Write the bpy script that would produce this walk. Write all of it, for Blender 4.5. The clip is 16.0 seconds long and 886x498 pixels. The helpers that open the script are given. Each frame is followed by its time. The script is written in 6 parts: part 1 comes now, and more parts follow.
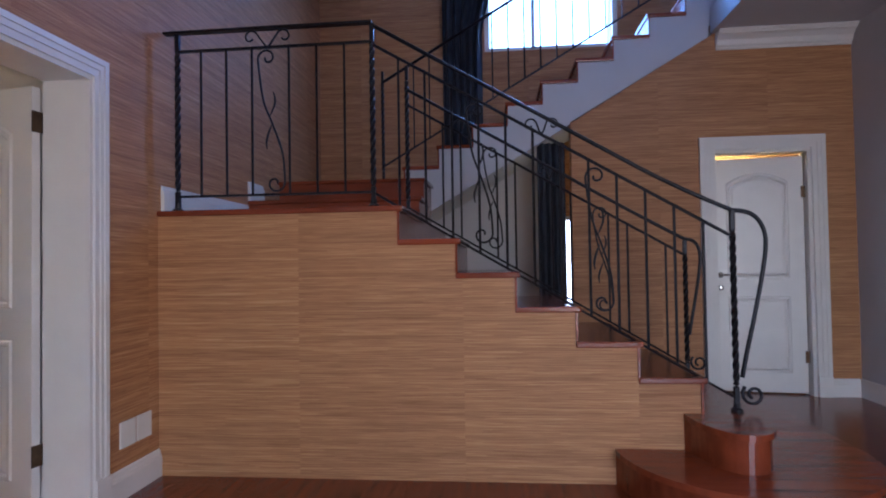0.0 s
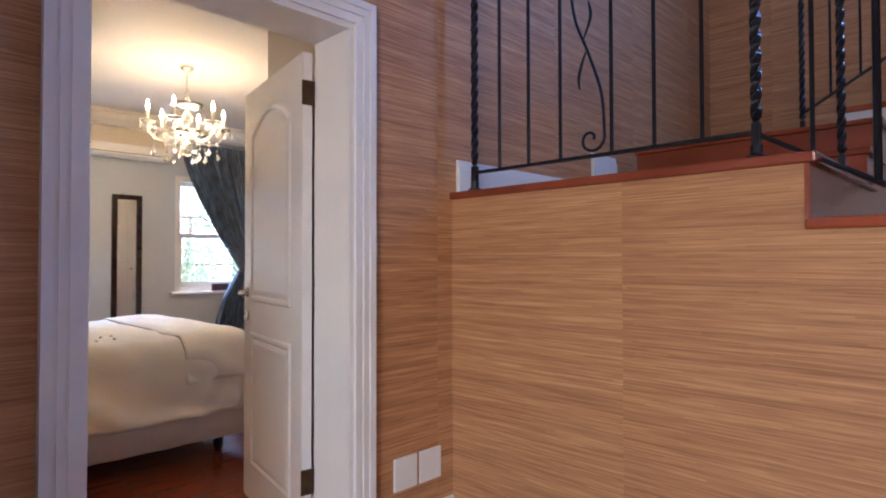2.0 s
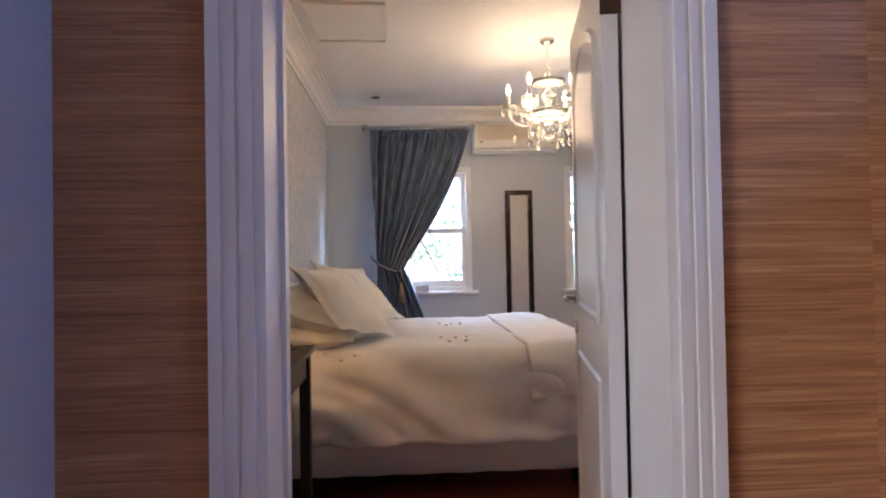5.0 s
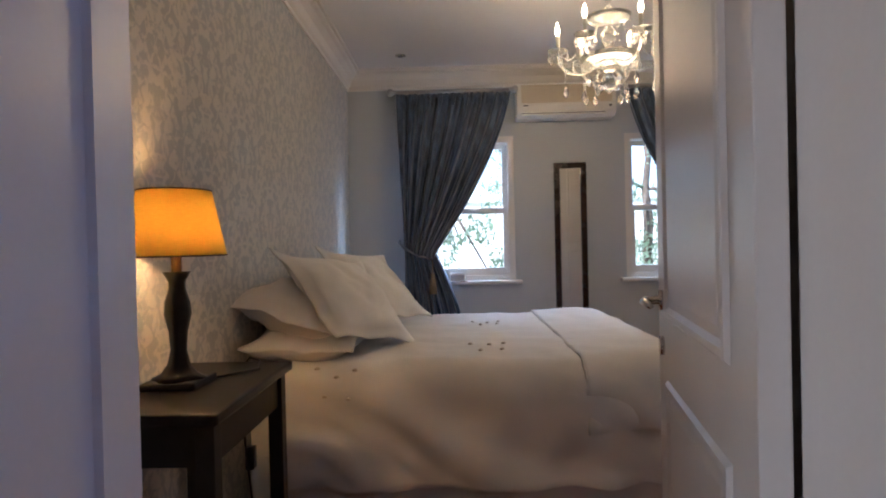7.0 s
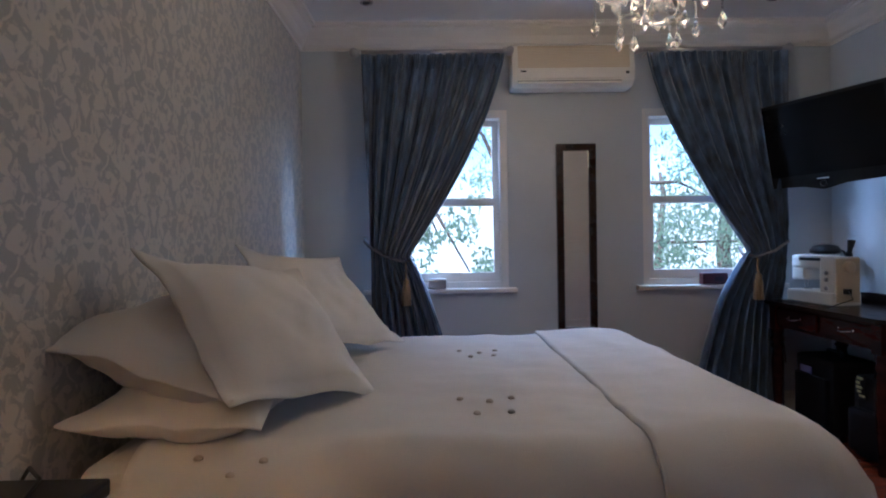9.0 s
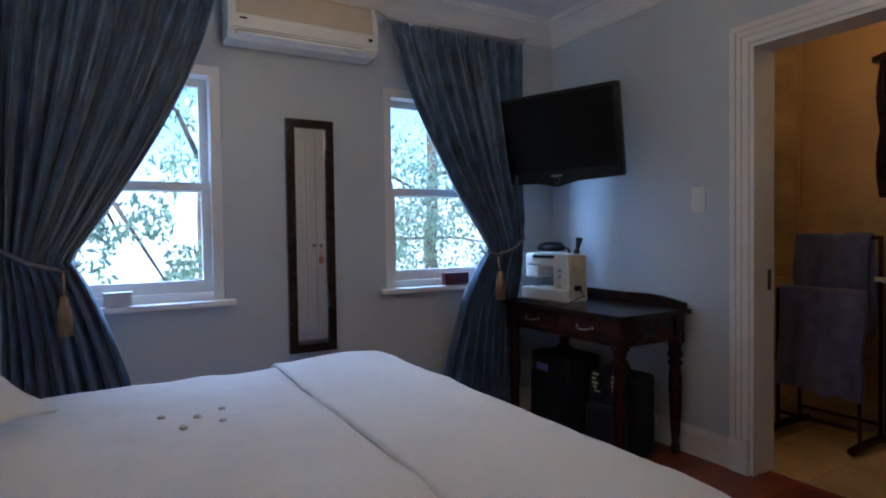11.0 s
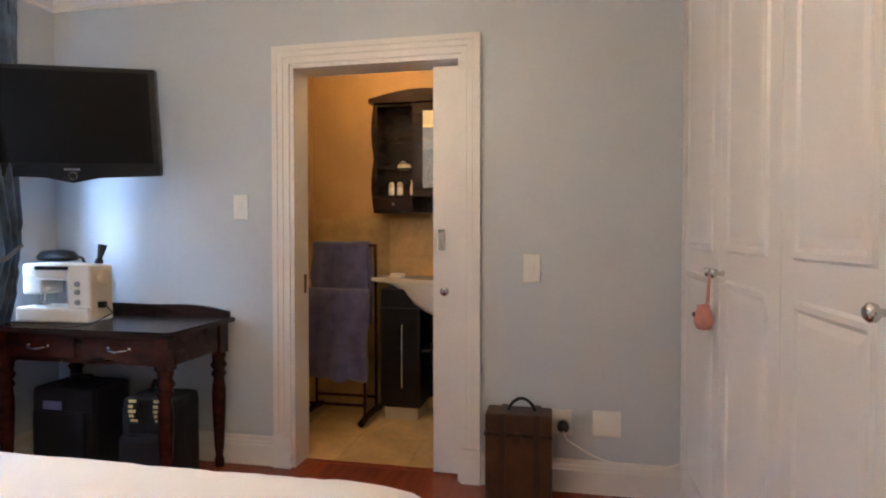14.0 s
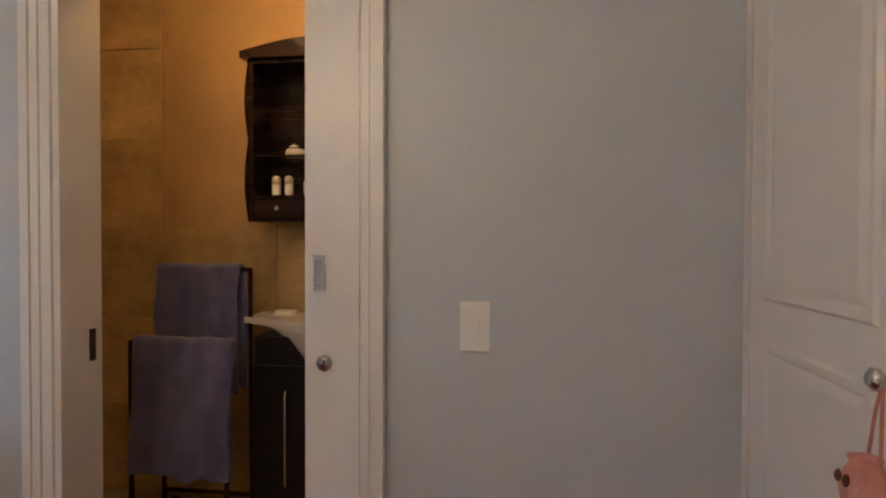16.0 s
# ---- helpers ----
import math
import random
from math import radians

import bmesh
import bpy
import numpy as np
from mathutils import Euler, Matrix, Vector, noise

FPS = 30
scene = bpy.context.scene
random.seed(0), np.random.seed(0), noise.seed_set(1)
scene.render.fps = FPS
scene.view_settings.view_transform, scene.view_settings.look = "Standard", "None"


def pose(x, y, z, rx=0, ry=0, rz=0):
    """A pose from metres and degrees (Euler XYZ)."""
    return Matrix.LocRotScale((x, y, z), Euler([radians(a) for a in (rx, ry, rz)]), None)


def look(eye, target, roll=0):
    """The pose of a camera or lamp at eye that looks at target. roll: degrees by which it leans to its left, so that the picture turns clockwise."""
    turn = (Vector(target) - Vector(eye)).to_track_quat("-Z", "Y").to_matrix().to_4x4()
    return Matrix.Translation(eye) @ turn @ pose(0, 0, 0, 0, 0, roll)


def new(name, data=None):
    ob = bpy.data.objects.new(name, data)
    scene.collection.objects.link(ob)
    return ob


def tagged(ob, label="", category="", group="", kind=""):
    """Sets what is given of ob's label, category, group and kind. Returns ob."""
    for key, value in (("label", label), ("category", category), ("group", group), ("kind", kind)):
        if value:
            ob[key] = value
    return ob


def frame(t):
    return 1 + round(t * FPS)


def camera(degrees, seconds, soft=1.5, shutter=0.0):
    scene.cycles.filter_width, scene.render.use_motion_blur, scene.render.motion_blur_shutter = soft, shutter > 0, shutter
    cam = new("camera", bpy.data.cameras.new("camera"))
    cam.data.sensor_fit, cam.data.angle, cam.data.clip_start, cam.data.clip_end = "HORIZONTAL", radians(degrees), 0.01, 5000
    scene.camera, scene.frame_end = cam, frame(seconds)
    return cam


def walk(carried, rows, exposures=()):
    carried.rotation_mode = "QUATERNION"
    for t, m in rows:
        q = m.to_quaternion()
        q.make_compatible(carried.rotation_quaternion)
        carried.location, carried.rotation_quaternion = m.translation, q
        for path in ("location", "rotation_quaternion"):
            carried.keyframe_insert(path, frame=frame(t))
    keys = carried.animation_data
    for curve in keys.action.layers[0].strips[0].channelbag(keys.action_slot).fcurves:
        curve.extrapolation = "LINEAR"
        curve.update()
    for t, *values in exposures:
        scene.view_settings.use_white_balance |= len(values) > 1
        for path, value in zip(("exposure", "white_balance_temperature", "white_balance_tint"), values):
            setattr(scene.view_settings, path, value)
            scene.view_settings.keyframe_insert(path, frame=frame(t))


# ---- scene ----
cam = camera(74.7, 16.0, 2.0)
PATH = [
    (0, (-0.467, 0.702, 1.176), (-0.656, 2.693, 1.224), -0.9),
    (0.5, (-0.485, 1.045, 1.179), (-0.999, 2.977, 1.229), -0.8),
    (1, (-0.427, 1.431, 1.172), (-1.325, 3.218, 1.227), -0.4),
    (1.5, (-0.492, 1.702, 1.187), (-1.692, 3.302, 1.233), -0.2),
    (2, (-0.59, 1.967, 1.191), (-1.999, 3.385, 1.231), -0.1),
    (2.5, (-0.702, 2.211, 1.178), (-2.263, 3.46, 1.221), -0.1),
    (3, (-0.788, 2.399, 1.196), (-2.516, 3.405, 1.218), -1.1),
    (3.5, (-0.9, 2.525, 1.17), (-2.751, 3.281, 1.196), -1.1),
    (4, (-1.014, 2.599, 1.167), (-2.937, 3.139, 1.195), -1.3),
    (4.5, (-1.103, 2.626, 1.163), (-3.075, 2.952, 1.198), -1.3),
    (5, (-1.151, 2.709, 1.192), (-3.147, 2.829, 1.223), -1.0),
    (5.2, (-1.163, 2.708, 1.198), (-3.161, 2.781, 1.226), -0.9),
    (7.3, (-2.038, 2.843, 1.184), (-4.036, 2.771, 1.171), -1.5),
    (7.5, (-2.147, 2.836, 1.173), (-4.145, 2.747, 1.164), -1.6),
    (8, (-2.403, 2.801, 1.184), (-4.401, 2.706, 1.173), -1.6),
    (8.2, (-2.496, 2.805, 1.183), (-4.494, 2.711, 1.174), -1.5),
    (10.3, (-3.271, 2.823, 1.209), (-5.172, 3.444, 1.158), -0.8),
    (10.5, (-3.367, 2.775, 1.195), (-5.226, 3.513, 1.148), -1.0),
    (11, (-3.529, 2.812, 1.201), (-5.263, 3.808, 1.146), -0.8),
    (11.5, (-3.671, 2.764, 1.197), (-5.158, 4.101, 1.148), -0.5),
    (12, (-3.749, 2.737, 1.21), (-4.948, 4.337, 1.153), -0.2),
    (12.5, (-3.805, 2.7, 1.226), (-4.74, 4.467, 1.162), -0.1),
    (13, (-3.833, 2.684, 1.22), (-4.55, 4.55, 1.162), -0.1),
    (13.5, (-3.839, 2.694, 1.215), (-4.378, 4.62, 1.162), -0.1),
    (14, (-3.842, 2.707, 1.207), (-4.245, 4.665, 1.162), -0.0),
    (14.5, (-3.833, 2.772, 1.197), (-4.13, 4.749, 1.16), -0.0),
    (15, (-3.762, 3.096, 1.213), (-4.021, 5.078, 1.173), -0.1),
    (15.5, (-3.776, 3.526, 1.239), (-4.043, 5.507, 1.182), -0.5),
    (16, (-3.867, 3.958, 1.288), (-4.131, 5.941, 1.251), 0.2),
]
EXPOSURES = [(0, 2.25, 5120, 14), (1.0, 2.52, 5220, 14), (2.0, 2.87, 5500, 14), (2.7, 2.65, 5600, 14), (3.5, 2.25, 5500, 15), (4.2, 2.15, 5400, 18), (5.0, 2.55, 5350, 17), (7.3, 1.72, 5220, 13), (8.2, 1.53, 4820, 15),
             (10.3, 1.28, 4550, 12), (11.0, 1.42, 4450, 11), (12.5, 2.6, 4750, 12), (13.5, 3.1, 5080, 12), (15.0, 2.68, 5180, 13), (16.0, 2.55, 5230, 13)]
walk(cam, [(t, look(eye, target, roll)) for t, eye, target, roll in PATH], EXPOSURES)

# ---- world and light ----
world = bpy.data.worlds.new("sky")
scene.world = world
world.use_nodes = True
wt = world.node_tree
sky = wt.nodes.new("ShaderNodeTexSky")
sky.sky_type = "NISHITA"
sky.sun_disc = False
sky.sun_elevation = radians(48)
sky.sun_rotation = radians(140)
wt.links.new(sky.outputs[0], wt.nodes["Background"].inputs[0])
wt.nodes["Background"].inputs[1].default_value = 0.15


def lamp(name, kind, m, power, colour, size=0.1, size_y=None):
    d = bpy.data.lights.new(name, kind)
    d.energy, d.color = power, colour
    if kind == "AREA":
        d.shape = "RECTANGLE"
        d.size, d.size_y = size, size_y or size
    elif kind == "SUN":
        d.angle = radians(size)
    else:
        d.shadow_soft_size = size
    ob = new(name, d)
    ob.matrix_world = m
    return ob


lamp("sun", "SUN", look((10, -12, 20), (0, 0, 0)), 5.0, (1, 0.95, 0.87), 0.5)
# daylight stand-in lamps, hung outside above the bedroom windows and behind the stair window
lamp("window_light_1", "AREA", look((-7.85, 2.86, 2.95), (-5.2, 3.1, 0.7)), 50, (0.66, 0.79, 1.0), 1.3, 1.1)
lamp("window_light_2", "AREA", look((-7.85, 4.68, 2.95), (-5.2, 4.4, 0.7)), 50, (0.66, 0.83, 1.0), 1.3, 1.1)
lamp("stair_window_light", "AREA", look((0.13, 7.14, 4.2), (0.0, 4.7, 3.1)), 14, (0.24, 0.45, 1.0), 1.3, 1.5)
# added fill lamp behind the camera, brightens the stair side and hall floor
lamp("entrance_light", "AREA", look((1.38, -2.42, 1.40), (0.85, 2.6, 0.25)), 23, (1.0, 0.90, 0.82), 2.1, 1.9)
lamp("back_room_lamp", "POINT", pose(1.75, 6.35, 2.35), 4, (1.0, 0.8, 0.4), 0.06)
lamp("bathroom_lamp", "POINT", pose(-4.95, 6.05, 2.42), 1.65, (1.0, 0.53, 0.15), 0.06)


# ---- materials ----
def material(name, colour, rough=0.6, metal=0.0, vary=0.12, scale=6.0, bump=0.15, bump_scale=60.0, stretch=(1, 1, 1), **extra):
    """Painted, wooden or cloth surface: two scales of colour variation and fine relief."""
    m = bpy.data.materials.new(name)
    m.use_nodes = True
    nt = m.node_tree
    b = nt.nodes["Principled BSDF"]
    co = nt.nodes.new("ShaderNodeTexCoord")
    mp = nt.nodes.new("ShaderNodeMapping")
    mp.inputs["Scale"].default_value = stretch
    nt.links.new(co.outputs["Object"], mp.inputs[0])
    n1 = nt.nodes.new("ShaderNodeTexNoise")
    n1.inputs["Scale"].default_value, n1.inputs["Detail"].default_value = scale, 5
    n2 = nt.nodes.new("ShaderNodeTexNoise")
    n2.inputs["Scale"].default_value, n2.inputs["Detail"].default_value = bump_scale, 3
    for n in (n1, n2):
        nt.links.new(mp.outputs[0], n.inputs["Vector"])
    add = nt.nodes.new("ShaderNodeMath")
    add.operation = "MULTIPLY_ADD"
    nt.links.new(n2.outputs[0], add.inputs[0])
    add.inputs[1].default_value = 0.35
    nt.links.new(n1.outputs[0], add.inputs[2])
    r = nt.nodes.new("ShaderNodeValToRGB")
    r.color_ramp.elements[0].position, r.color_ramp.elements[1].position = 0.42, 0.95
    r.color_ramp.elements[0].color = (*[c * (1 - vary) for c in colour], 1)
    r.color_ramp.elements[1].color = (*[min(1, c * (1 + vary)) for c in colour], 1)
    nt.links.new(add.outputs[0], r.inputs[0])
    nt.links.new(r.outputs[0], b.inputs["Base Color"])
    if bump:
        bp = nt.nodes.new("ShaderNodeBump")
        bp.inputs["Strength"].default_value, bp.inputs["Distance"].default_value = bump, 0.01
        nt.links.new(n2.outputs[0], bp.inputs["Height"])
        nt.links.new(bp.outputs[0], b.inputs["Normal"])
    b.inputs["Roughness"].default_value, b.inputs["Metallic"].default_value = rough, metal
    for k, v in extra.items():
        b.inputs[k.replace("_", " ").title().replace("Ior", "IOR")].default_value = v
    return m


def chain(nt, op, a, b=None):
    n = nt.nodes.new("ShaderNodeMath")
    n.operation = op
    for i, v in enumerate((a, b)):
        if v is None:
            continue
        if isinstance(v, (int, float)):
            n.inputs[i].default_value = v
        else:
            nt.links.new(v, n.inputs[i])
    return n.outputs[0]


def grasscloth():
    """Woven grass paper: long thin horizontal fibres, in drops 0.9 m wide whose tone differs a little."""
    m = material("grasscloth", (0.43, 0.235, 0.09), 0.62, vary=0.1)
    nt = m.node_tree
    b = nt.nodes["Principled BSDF"]
    co = nt.nodes.new("ShaderNodeTexCoord")
    sep = nt.nodes.new("ShaderNodeSeparateXYZ")
    nt.links.new(co.outputs["Object"], sep.inputs[0])
    run = chain(nt, "ADD", sep.outputs[0], sep.outputs[1])
    drop = chain(nt, "FLOOR", chain(nt, "DIVIDE", chain(nt, "ADD", run, 12.37), 0.915))
    comb = nt.nodes.new("ShaderNodeCombineXYZ")
    nt.links.new(chain(nt, "MULTIPLY", run, 5.0), comb.inputs[0])
    nt.links.new(chain(nt, "MULTIPLY", sep.outputs[2], 185.0), comb.inputs[1])
    nt.links.new(chain(nt, "MULTIPLY", drop, 7.31), comb.inputs[2])
    fib = nt.nodes.new("ShaderNodeTexNoise")
    fib.inputs["Scale"].default_value, fib.inputs["Detail"].default_value = 1.0, 4
    nt.links.new(comb.outputs[0], fib.inputs["Vector"])
    comb2 = nt.nodes.new("ShaderNodeCombineXYZ")
    nt.links.new(chain(nt, "MULTIPLY", run, 0.9), comb2.inputs[0])
    nt.links.new(chain(nt, "MULTIPLY", sep.outputs[2], 26.0), comb2.inputs[1])
    nt.links.new(chain(nt, "MULTIPLY", drop, 3.17), comb2.inputs[2])
    band = nt.nodes.new("ShaderNodeTexNoise")
    band.inputs["Scale"].default_value, band.inputs["Detail"].default_value = 1.0, 2
    nt.links.new(comb2.outputs[0], band.inputs["Vector"])
    wn = nt.nodes.new("ShaderNodeTexWhiteNoise")
    wn.noise_dimensions = "1D"
    nt.links.new(drop, wn.inputs["W"])
    # single stalks: rows about 4.5 mm high, broken into lengths, each with a tone of its own
    row = chain(nt, "FLOOR", chain(nt, "ADD", chain(nt, "MULTIPLY", sep.outputs[2], 205.0), chain(nt, "MULTIPLY", band.outputs[0], 1.6)))
    w1 = nt.nodes.new("ShaderNodeTexWhiteNoise")
    w1.noise_dimensions = "1D"
    nt.links.new(row, w1.inputs["W"])
    seg = chain(nt, "FLOOR", chain(nt, "ADD", chain(nt, "MULTIPLY", run, 2.4), chain(nt, "MULTIPLY", w1.outputs["Value"], 19.0)))
    both = nt.nodes.new("ShaderNodeCombineXYZ")
    nt.links.new(row, both.inputs[0])
    nt.links.new(seg, both.inputs[1])
    nt.links.new(drop, both.inputs[2])
    w2 = nt.nodes.new("ShaderNodeTexWhiteNoise")
    nt.links.new(both.outputs[0], w2.inputs["Vector"])
    v = chain(nt, "ADD", chain(nt, "MULTIPLY", fib.outputs[0], 0.52), chain(nt, "MULTIPLY", w2.outputs["Value"], 0.13))
    v = chain(nt, "ADD", v, chain(nt, "MULTIPLY", band.outputs[0], 0.30))
    v = chain(nt, "ADD", v, chain(nt, "MULTIPLY", wn.outputs["Value"], 0.06))
    r = nt.nodes.new("ShaderNodeValToRGB")
    e = r.color_ramp.elements
    e[0].position, e[0].color = 0.34, (0.275, 0.115, 0.044, 1)
    e[1].position, e[1].color = 0.81, (0.69, 0.44, 0.222, 1)
    mid = e.new(0.585)
    mid.color = (0.49, 0.246, 0.102, 1)
    nt.links.new(v, r.inputs[0])
    nt.links.new(r.outputs[0], b.inputs["Base Color"])
    bp = nt.nodes.new("ShaderNodeBump")
    bp.inputs["Strength"].default_value, bp.inputs["Distance"].default_value = 0.45, 0.004
    nt.links.new(fib.outputs[0], bp.inputs["Height"])
    nt.links.new(bp.outputs[0], b.inputs["Normal"])
    return m


def damask():
    """Damask wallpaper: mirrored floral scrolls in silver grey on a pale ground, repeat 0.34 by 0.52 m, half dropped."""
    m = material("damask", (0.6, 0.58, 0.53), 0.5)
    nt = m.node_tree
    b = nt.nodes["Principled BSDF"]
    co = nt.nodes.new("ShaderNodeTexCoord")
    sep = nt.nodes.new("ShaderNodeSeparateXYZ")
    nt.links.new(co.outputs["Object"], sep.inputs[0])
    u = chain(nt, "DIVIDE", sep.outputs[0], 0.34)
    col = chain(nt, "FLOOR", u)
    fold = chain(nt, "ABSOLUTE", chain(nt, "SUBTRACT", chain(nt, "SUBTRACT", u, col), 0.5))
    half = chain(nt, "MULTIPLY", chain(nt, "MODULO", chain(nt, "ADD", col, 100.0), 2.0), 0.5)
    w = chain(nt, "ADD", chain(nt, "DIVIDE", sep.outputs[2], 0.52), half)
    wf = chain(nt, "FRACT", w)
    comb = nt.nodes.new("ShaderNodeCombineXYZ")
    nt.links.new(chain(nt, "MULTIPLY", fold, 3.4), comb.inputs[0])
    nt.links.new(chain(nt, "MULTIPLY", wf, 4.6), comb.inputs[1])
    n = nt.nodes.new("ShaderNodeTexNoise")
    n.inputs["Scale"].default_value, n.inputs["Detail"].default_value = 2.6, 4
    n.inputs["Distortion"].default_value = 1.1
    nt.links.new(comb.outputs[0], n.inputs["Vector"])
    # an ogee outline round each motif
    og = chain(nt, "ABSOLUTE", chain(nt, "SUBTRACT", fold, chain(nt, "MULTIPLY", chain(nt, "ABSOLUTE", chain(nt, "SINE", chain(nt, "MULTIPLY", wf, math.pi))), 0.42)))
    v = chain(nt, "SUBTRACT", n.outputs[0], chain(nt, "MULTIPLY", chain(nt, "LESS_THAN", og, 0.045), -0.06))
    r = nt.nodes.new("ShaderNodeValToRGB")
    e = r.color_ramp.elements
    e[0].position, e[0].color = 0.47, (0.60, 0.575, 0.53, 1)
    e[1].position, e[1].color = 0.545, (0.40, 0.405, 0.405, 1)
    grain = nt.nodes.new("ShaderNodeTexNoise")
    grain.inputs["Scale"].default_value, grain.inputs["Detail"].default_value = 9.0, 6
    v = chain(nt, "ADD", v, chain(nt, "MULTIPLY", chain(nt, "SUBTRACT", grain.outputs[0], 0.5), 0.12))
    nt.links.new(v, r.inputs[0])
    nt.links.new(r.outputs[0], b.inputs["Base Color"])
    rr = nt.nodes.new("ShaderNodeMapRange")
    rr.inputs["From Min"].default_value, rr.inputs["From Max"].default_value = 0.47, 0.56
    rr.inputs["To Min"].default_value, rr.inputs["To Max"].default_value = 0.6, 0.38
    nt.links.new(v, rr.inputs[0])
    nt.links.new(rr.outputs[0], b.inputs["Roughness"])
    return m


def planks(name, dark, light, width, rough, along="x"):
    """Varnished boards with staggered ends; used where boards are not single pieces."""
    m = material(name, dark, rough)
    nt = m.node_tree
    b = nt.nodes["Principled BSDF"]
    co = nt.nodes.new("ShaderNodeTexCoord")
    mp = nt.nodes.new("ShaderNodeMapping")
    mp.inputs["Scale"].default_value = (1.5, 13, 5) if along == "x" else (15, 1.5, 6)
    nt.links.new(co.outputs["Object"], mp.inputs[0])
    n = nt.nodes.new("ShaderNodeTexNoise")
    n.inputs["Scale"].default_value, n.inputs["Detail"].default_value = 1.6, 6
    nt.links.new(mp.outputs[0], n.inputs["Vector"])
    info = nt.nodes.new("ShaderNodeObjectInfo")
    v = chain(nt, "ADD", n.outputs[0], chain(nt, "MULTIPLY", info.outputs["Random"], 0.3))
    r = nt.nodes.new("ShaderNodeValToRGB")
    r.color_ramp.elements[0].position, r.color_ramp.elements[1].position = 0.18, 1.0
    r.color_ramp.elements[0].color, r.color_ramp.elements[1].color = (*dark, 1), (*light, 1)
    nt.links.new(v, r.inputs[0])
    nt.links.new(r.outputs[0], b.inputs["Base Color"])
    b.inputs["Roughness"].default_value = rough
    return m


def glow(name, colour, strength):
    m = bpy.data.materials.new(name)
    m.use_nodes = True
    b = m.node_tree.nodes["Principled BSDF"]
    b.inputs["Base Color"].default_value = (*colour, 1)
    b.inputs["Emission Color"].default_value = (*colour, 1)
    b.inputs["Emission Strength"].default_value = strength
    return m


GRASS = grasscloth()
DAMASK = damask()
BLUE = material("pale_blue_paint", (0.53, 0.56, 0.58), 0.42, vary=0.035, scale=3, bump=0.06, bump_scale=160)
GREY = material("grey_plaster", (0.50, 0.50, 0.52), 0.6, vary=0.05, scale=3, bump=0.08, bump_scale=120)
WHITE = material("white_gloss_paint", (0.76, 0.73, 0.68), 0.33, vary=0.04, scale=5, bump=0.03, bump_scale=90)
CEIL = material("ceiling_paint", (0.78, 0.77, 0.75), 0.75, vary=0.03, scale=2, bump=0.05, bump_scale=120)
CUPB = material("wardrobe_paint", (0.74, 0.71, 0.67), 0.38, vary=0.03, scale=4, bump=0.04, bump_scale=100)
REDWOOD = planks("red_varnished_wood", (0.09, 0.016, 0.007), (0.26, 0.06, 0.022), 0.09, 0.16, "y")
STEPWOOD = planks("stair_wood", (0.10, 0.019, 0.008), (0.30, 0.066, 0.025), 0.09, 0.15)
DARK = material("dark_stained_wood", (0.020, 0.0085, 0.006), 0.25, vary=0.5, scale=3, bump=0.08, bump_scale=30, stretch=(1, 6, 6), specular_ior_level=0.35)
BLACKWOOD = material("black_wood", (0.012, 0.010, 0.009), 0.35, vary=0.4, scale=3, bump=0.08, bump_scale=40, stretch=(2, 8, 8), specular_ior_level=0.25)
MAHOGANY = material("mahogany", (0.034, 0.009, 0.007), 0.24, vary=0.5, scale=3, bump=0.05, bump_scale=30, stretch=(2, 9, 9), specular_ior_level=0.35)
IRON = material("wrought_iron", (0.018, 0.018, 0.022), 0.36, 0.6, vary=0.3, scale=20, bump=0.2, bump_scale=120)
BRONZE = material("bronze_hinge", (0.09, 0.055, 0.03), 0.4, 0.8, vary=0.3, scale=20)
CHROME = material("brushed_chrome", (0.62, 0.60, 0.57), 0.22, 1.0, vary=0.05, scale=20, bump=0.03)
LINEN = material("white_linen", (0.72, 0.70, 0.67), 0.85, vary=0.04, scale=5, bump=0.12, bump_scale=240, sheen_weight=0.2)
CURTAIN = material("blue_taffeta", (0.055, 0.092, 0.160), 0.33, vary=0.75, scale=16, bump=0.4, bump_scale=38, stretch=(1, 1, 0.5), sheen_weight=0.5)
DRAPE = material("dark_drape", (0.026, 0.032, 0.042), 0.7, vary=0.4, scale=8, bump=0.2)
PLASTIC = material("white_plastic", (0.78, 0.76, 0.70), 0.35, vary=0.03, scale=8, bump=0.0)
CREAM = material("cream_plastic", (0.62, 0.52, 0.36), 0.4, vary=0.04, scale=8, bump=0.0)
BLACK = material("black_plastic", (0.008, 0.008, 0.009), 0.3, vary=0.2, scale=10, bump=0.05, specular_ior_level=0.3)
SCREEN = material("black_screen", (0.006, 0.006, 0.007), 0.16, vary=0.1, scale=3, bump=0.0, specular_ior_level=0.2)
TOWEL = material("purple_towel", (0.115, 0.11, 0.30), 0.95, vary=0.45, scale=14, bump=0.9, bump_scale=260, sheen_weight=0.6)
TILE = material("travertine", (0.54, 0.34, 0.15), 0.35, vary=0.28, scale=5, bump=0.08, bump_scale=30)
OCHRE = material("ochre_plaster", (0.50, 0.31, 0.12), 0.6, vary=0.12, scale=4, bump=0.1, bump_scale=60)
GROUT = material("grout", (0.43, 0.30, 0.15), 0.9, vary=0.1)
CERAMIC = material("white_ceramic", (0.80, 0.78, 0.72), 0.12, vary=0.02, scale=4, bump=0.0)
LEATHER = material("brown_leather", (0.075, 0.032, 0.012), 0.5, vary=0.45, scale=7, bump=0.3, bump_scale=70)
NYLON = material("black_nylon", (0.007, 0.007, 0.010), 0.6, specular_ior_level=0.3, vary=0.3, scale=30, bump=0.4, bump_scale=200)
YELLOW = material("yellow_webbing", (0.42, 0.37, 0.16), 0.7, vary=0.15, scale=40)
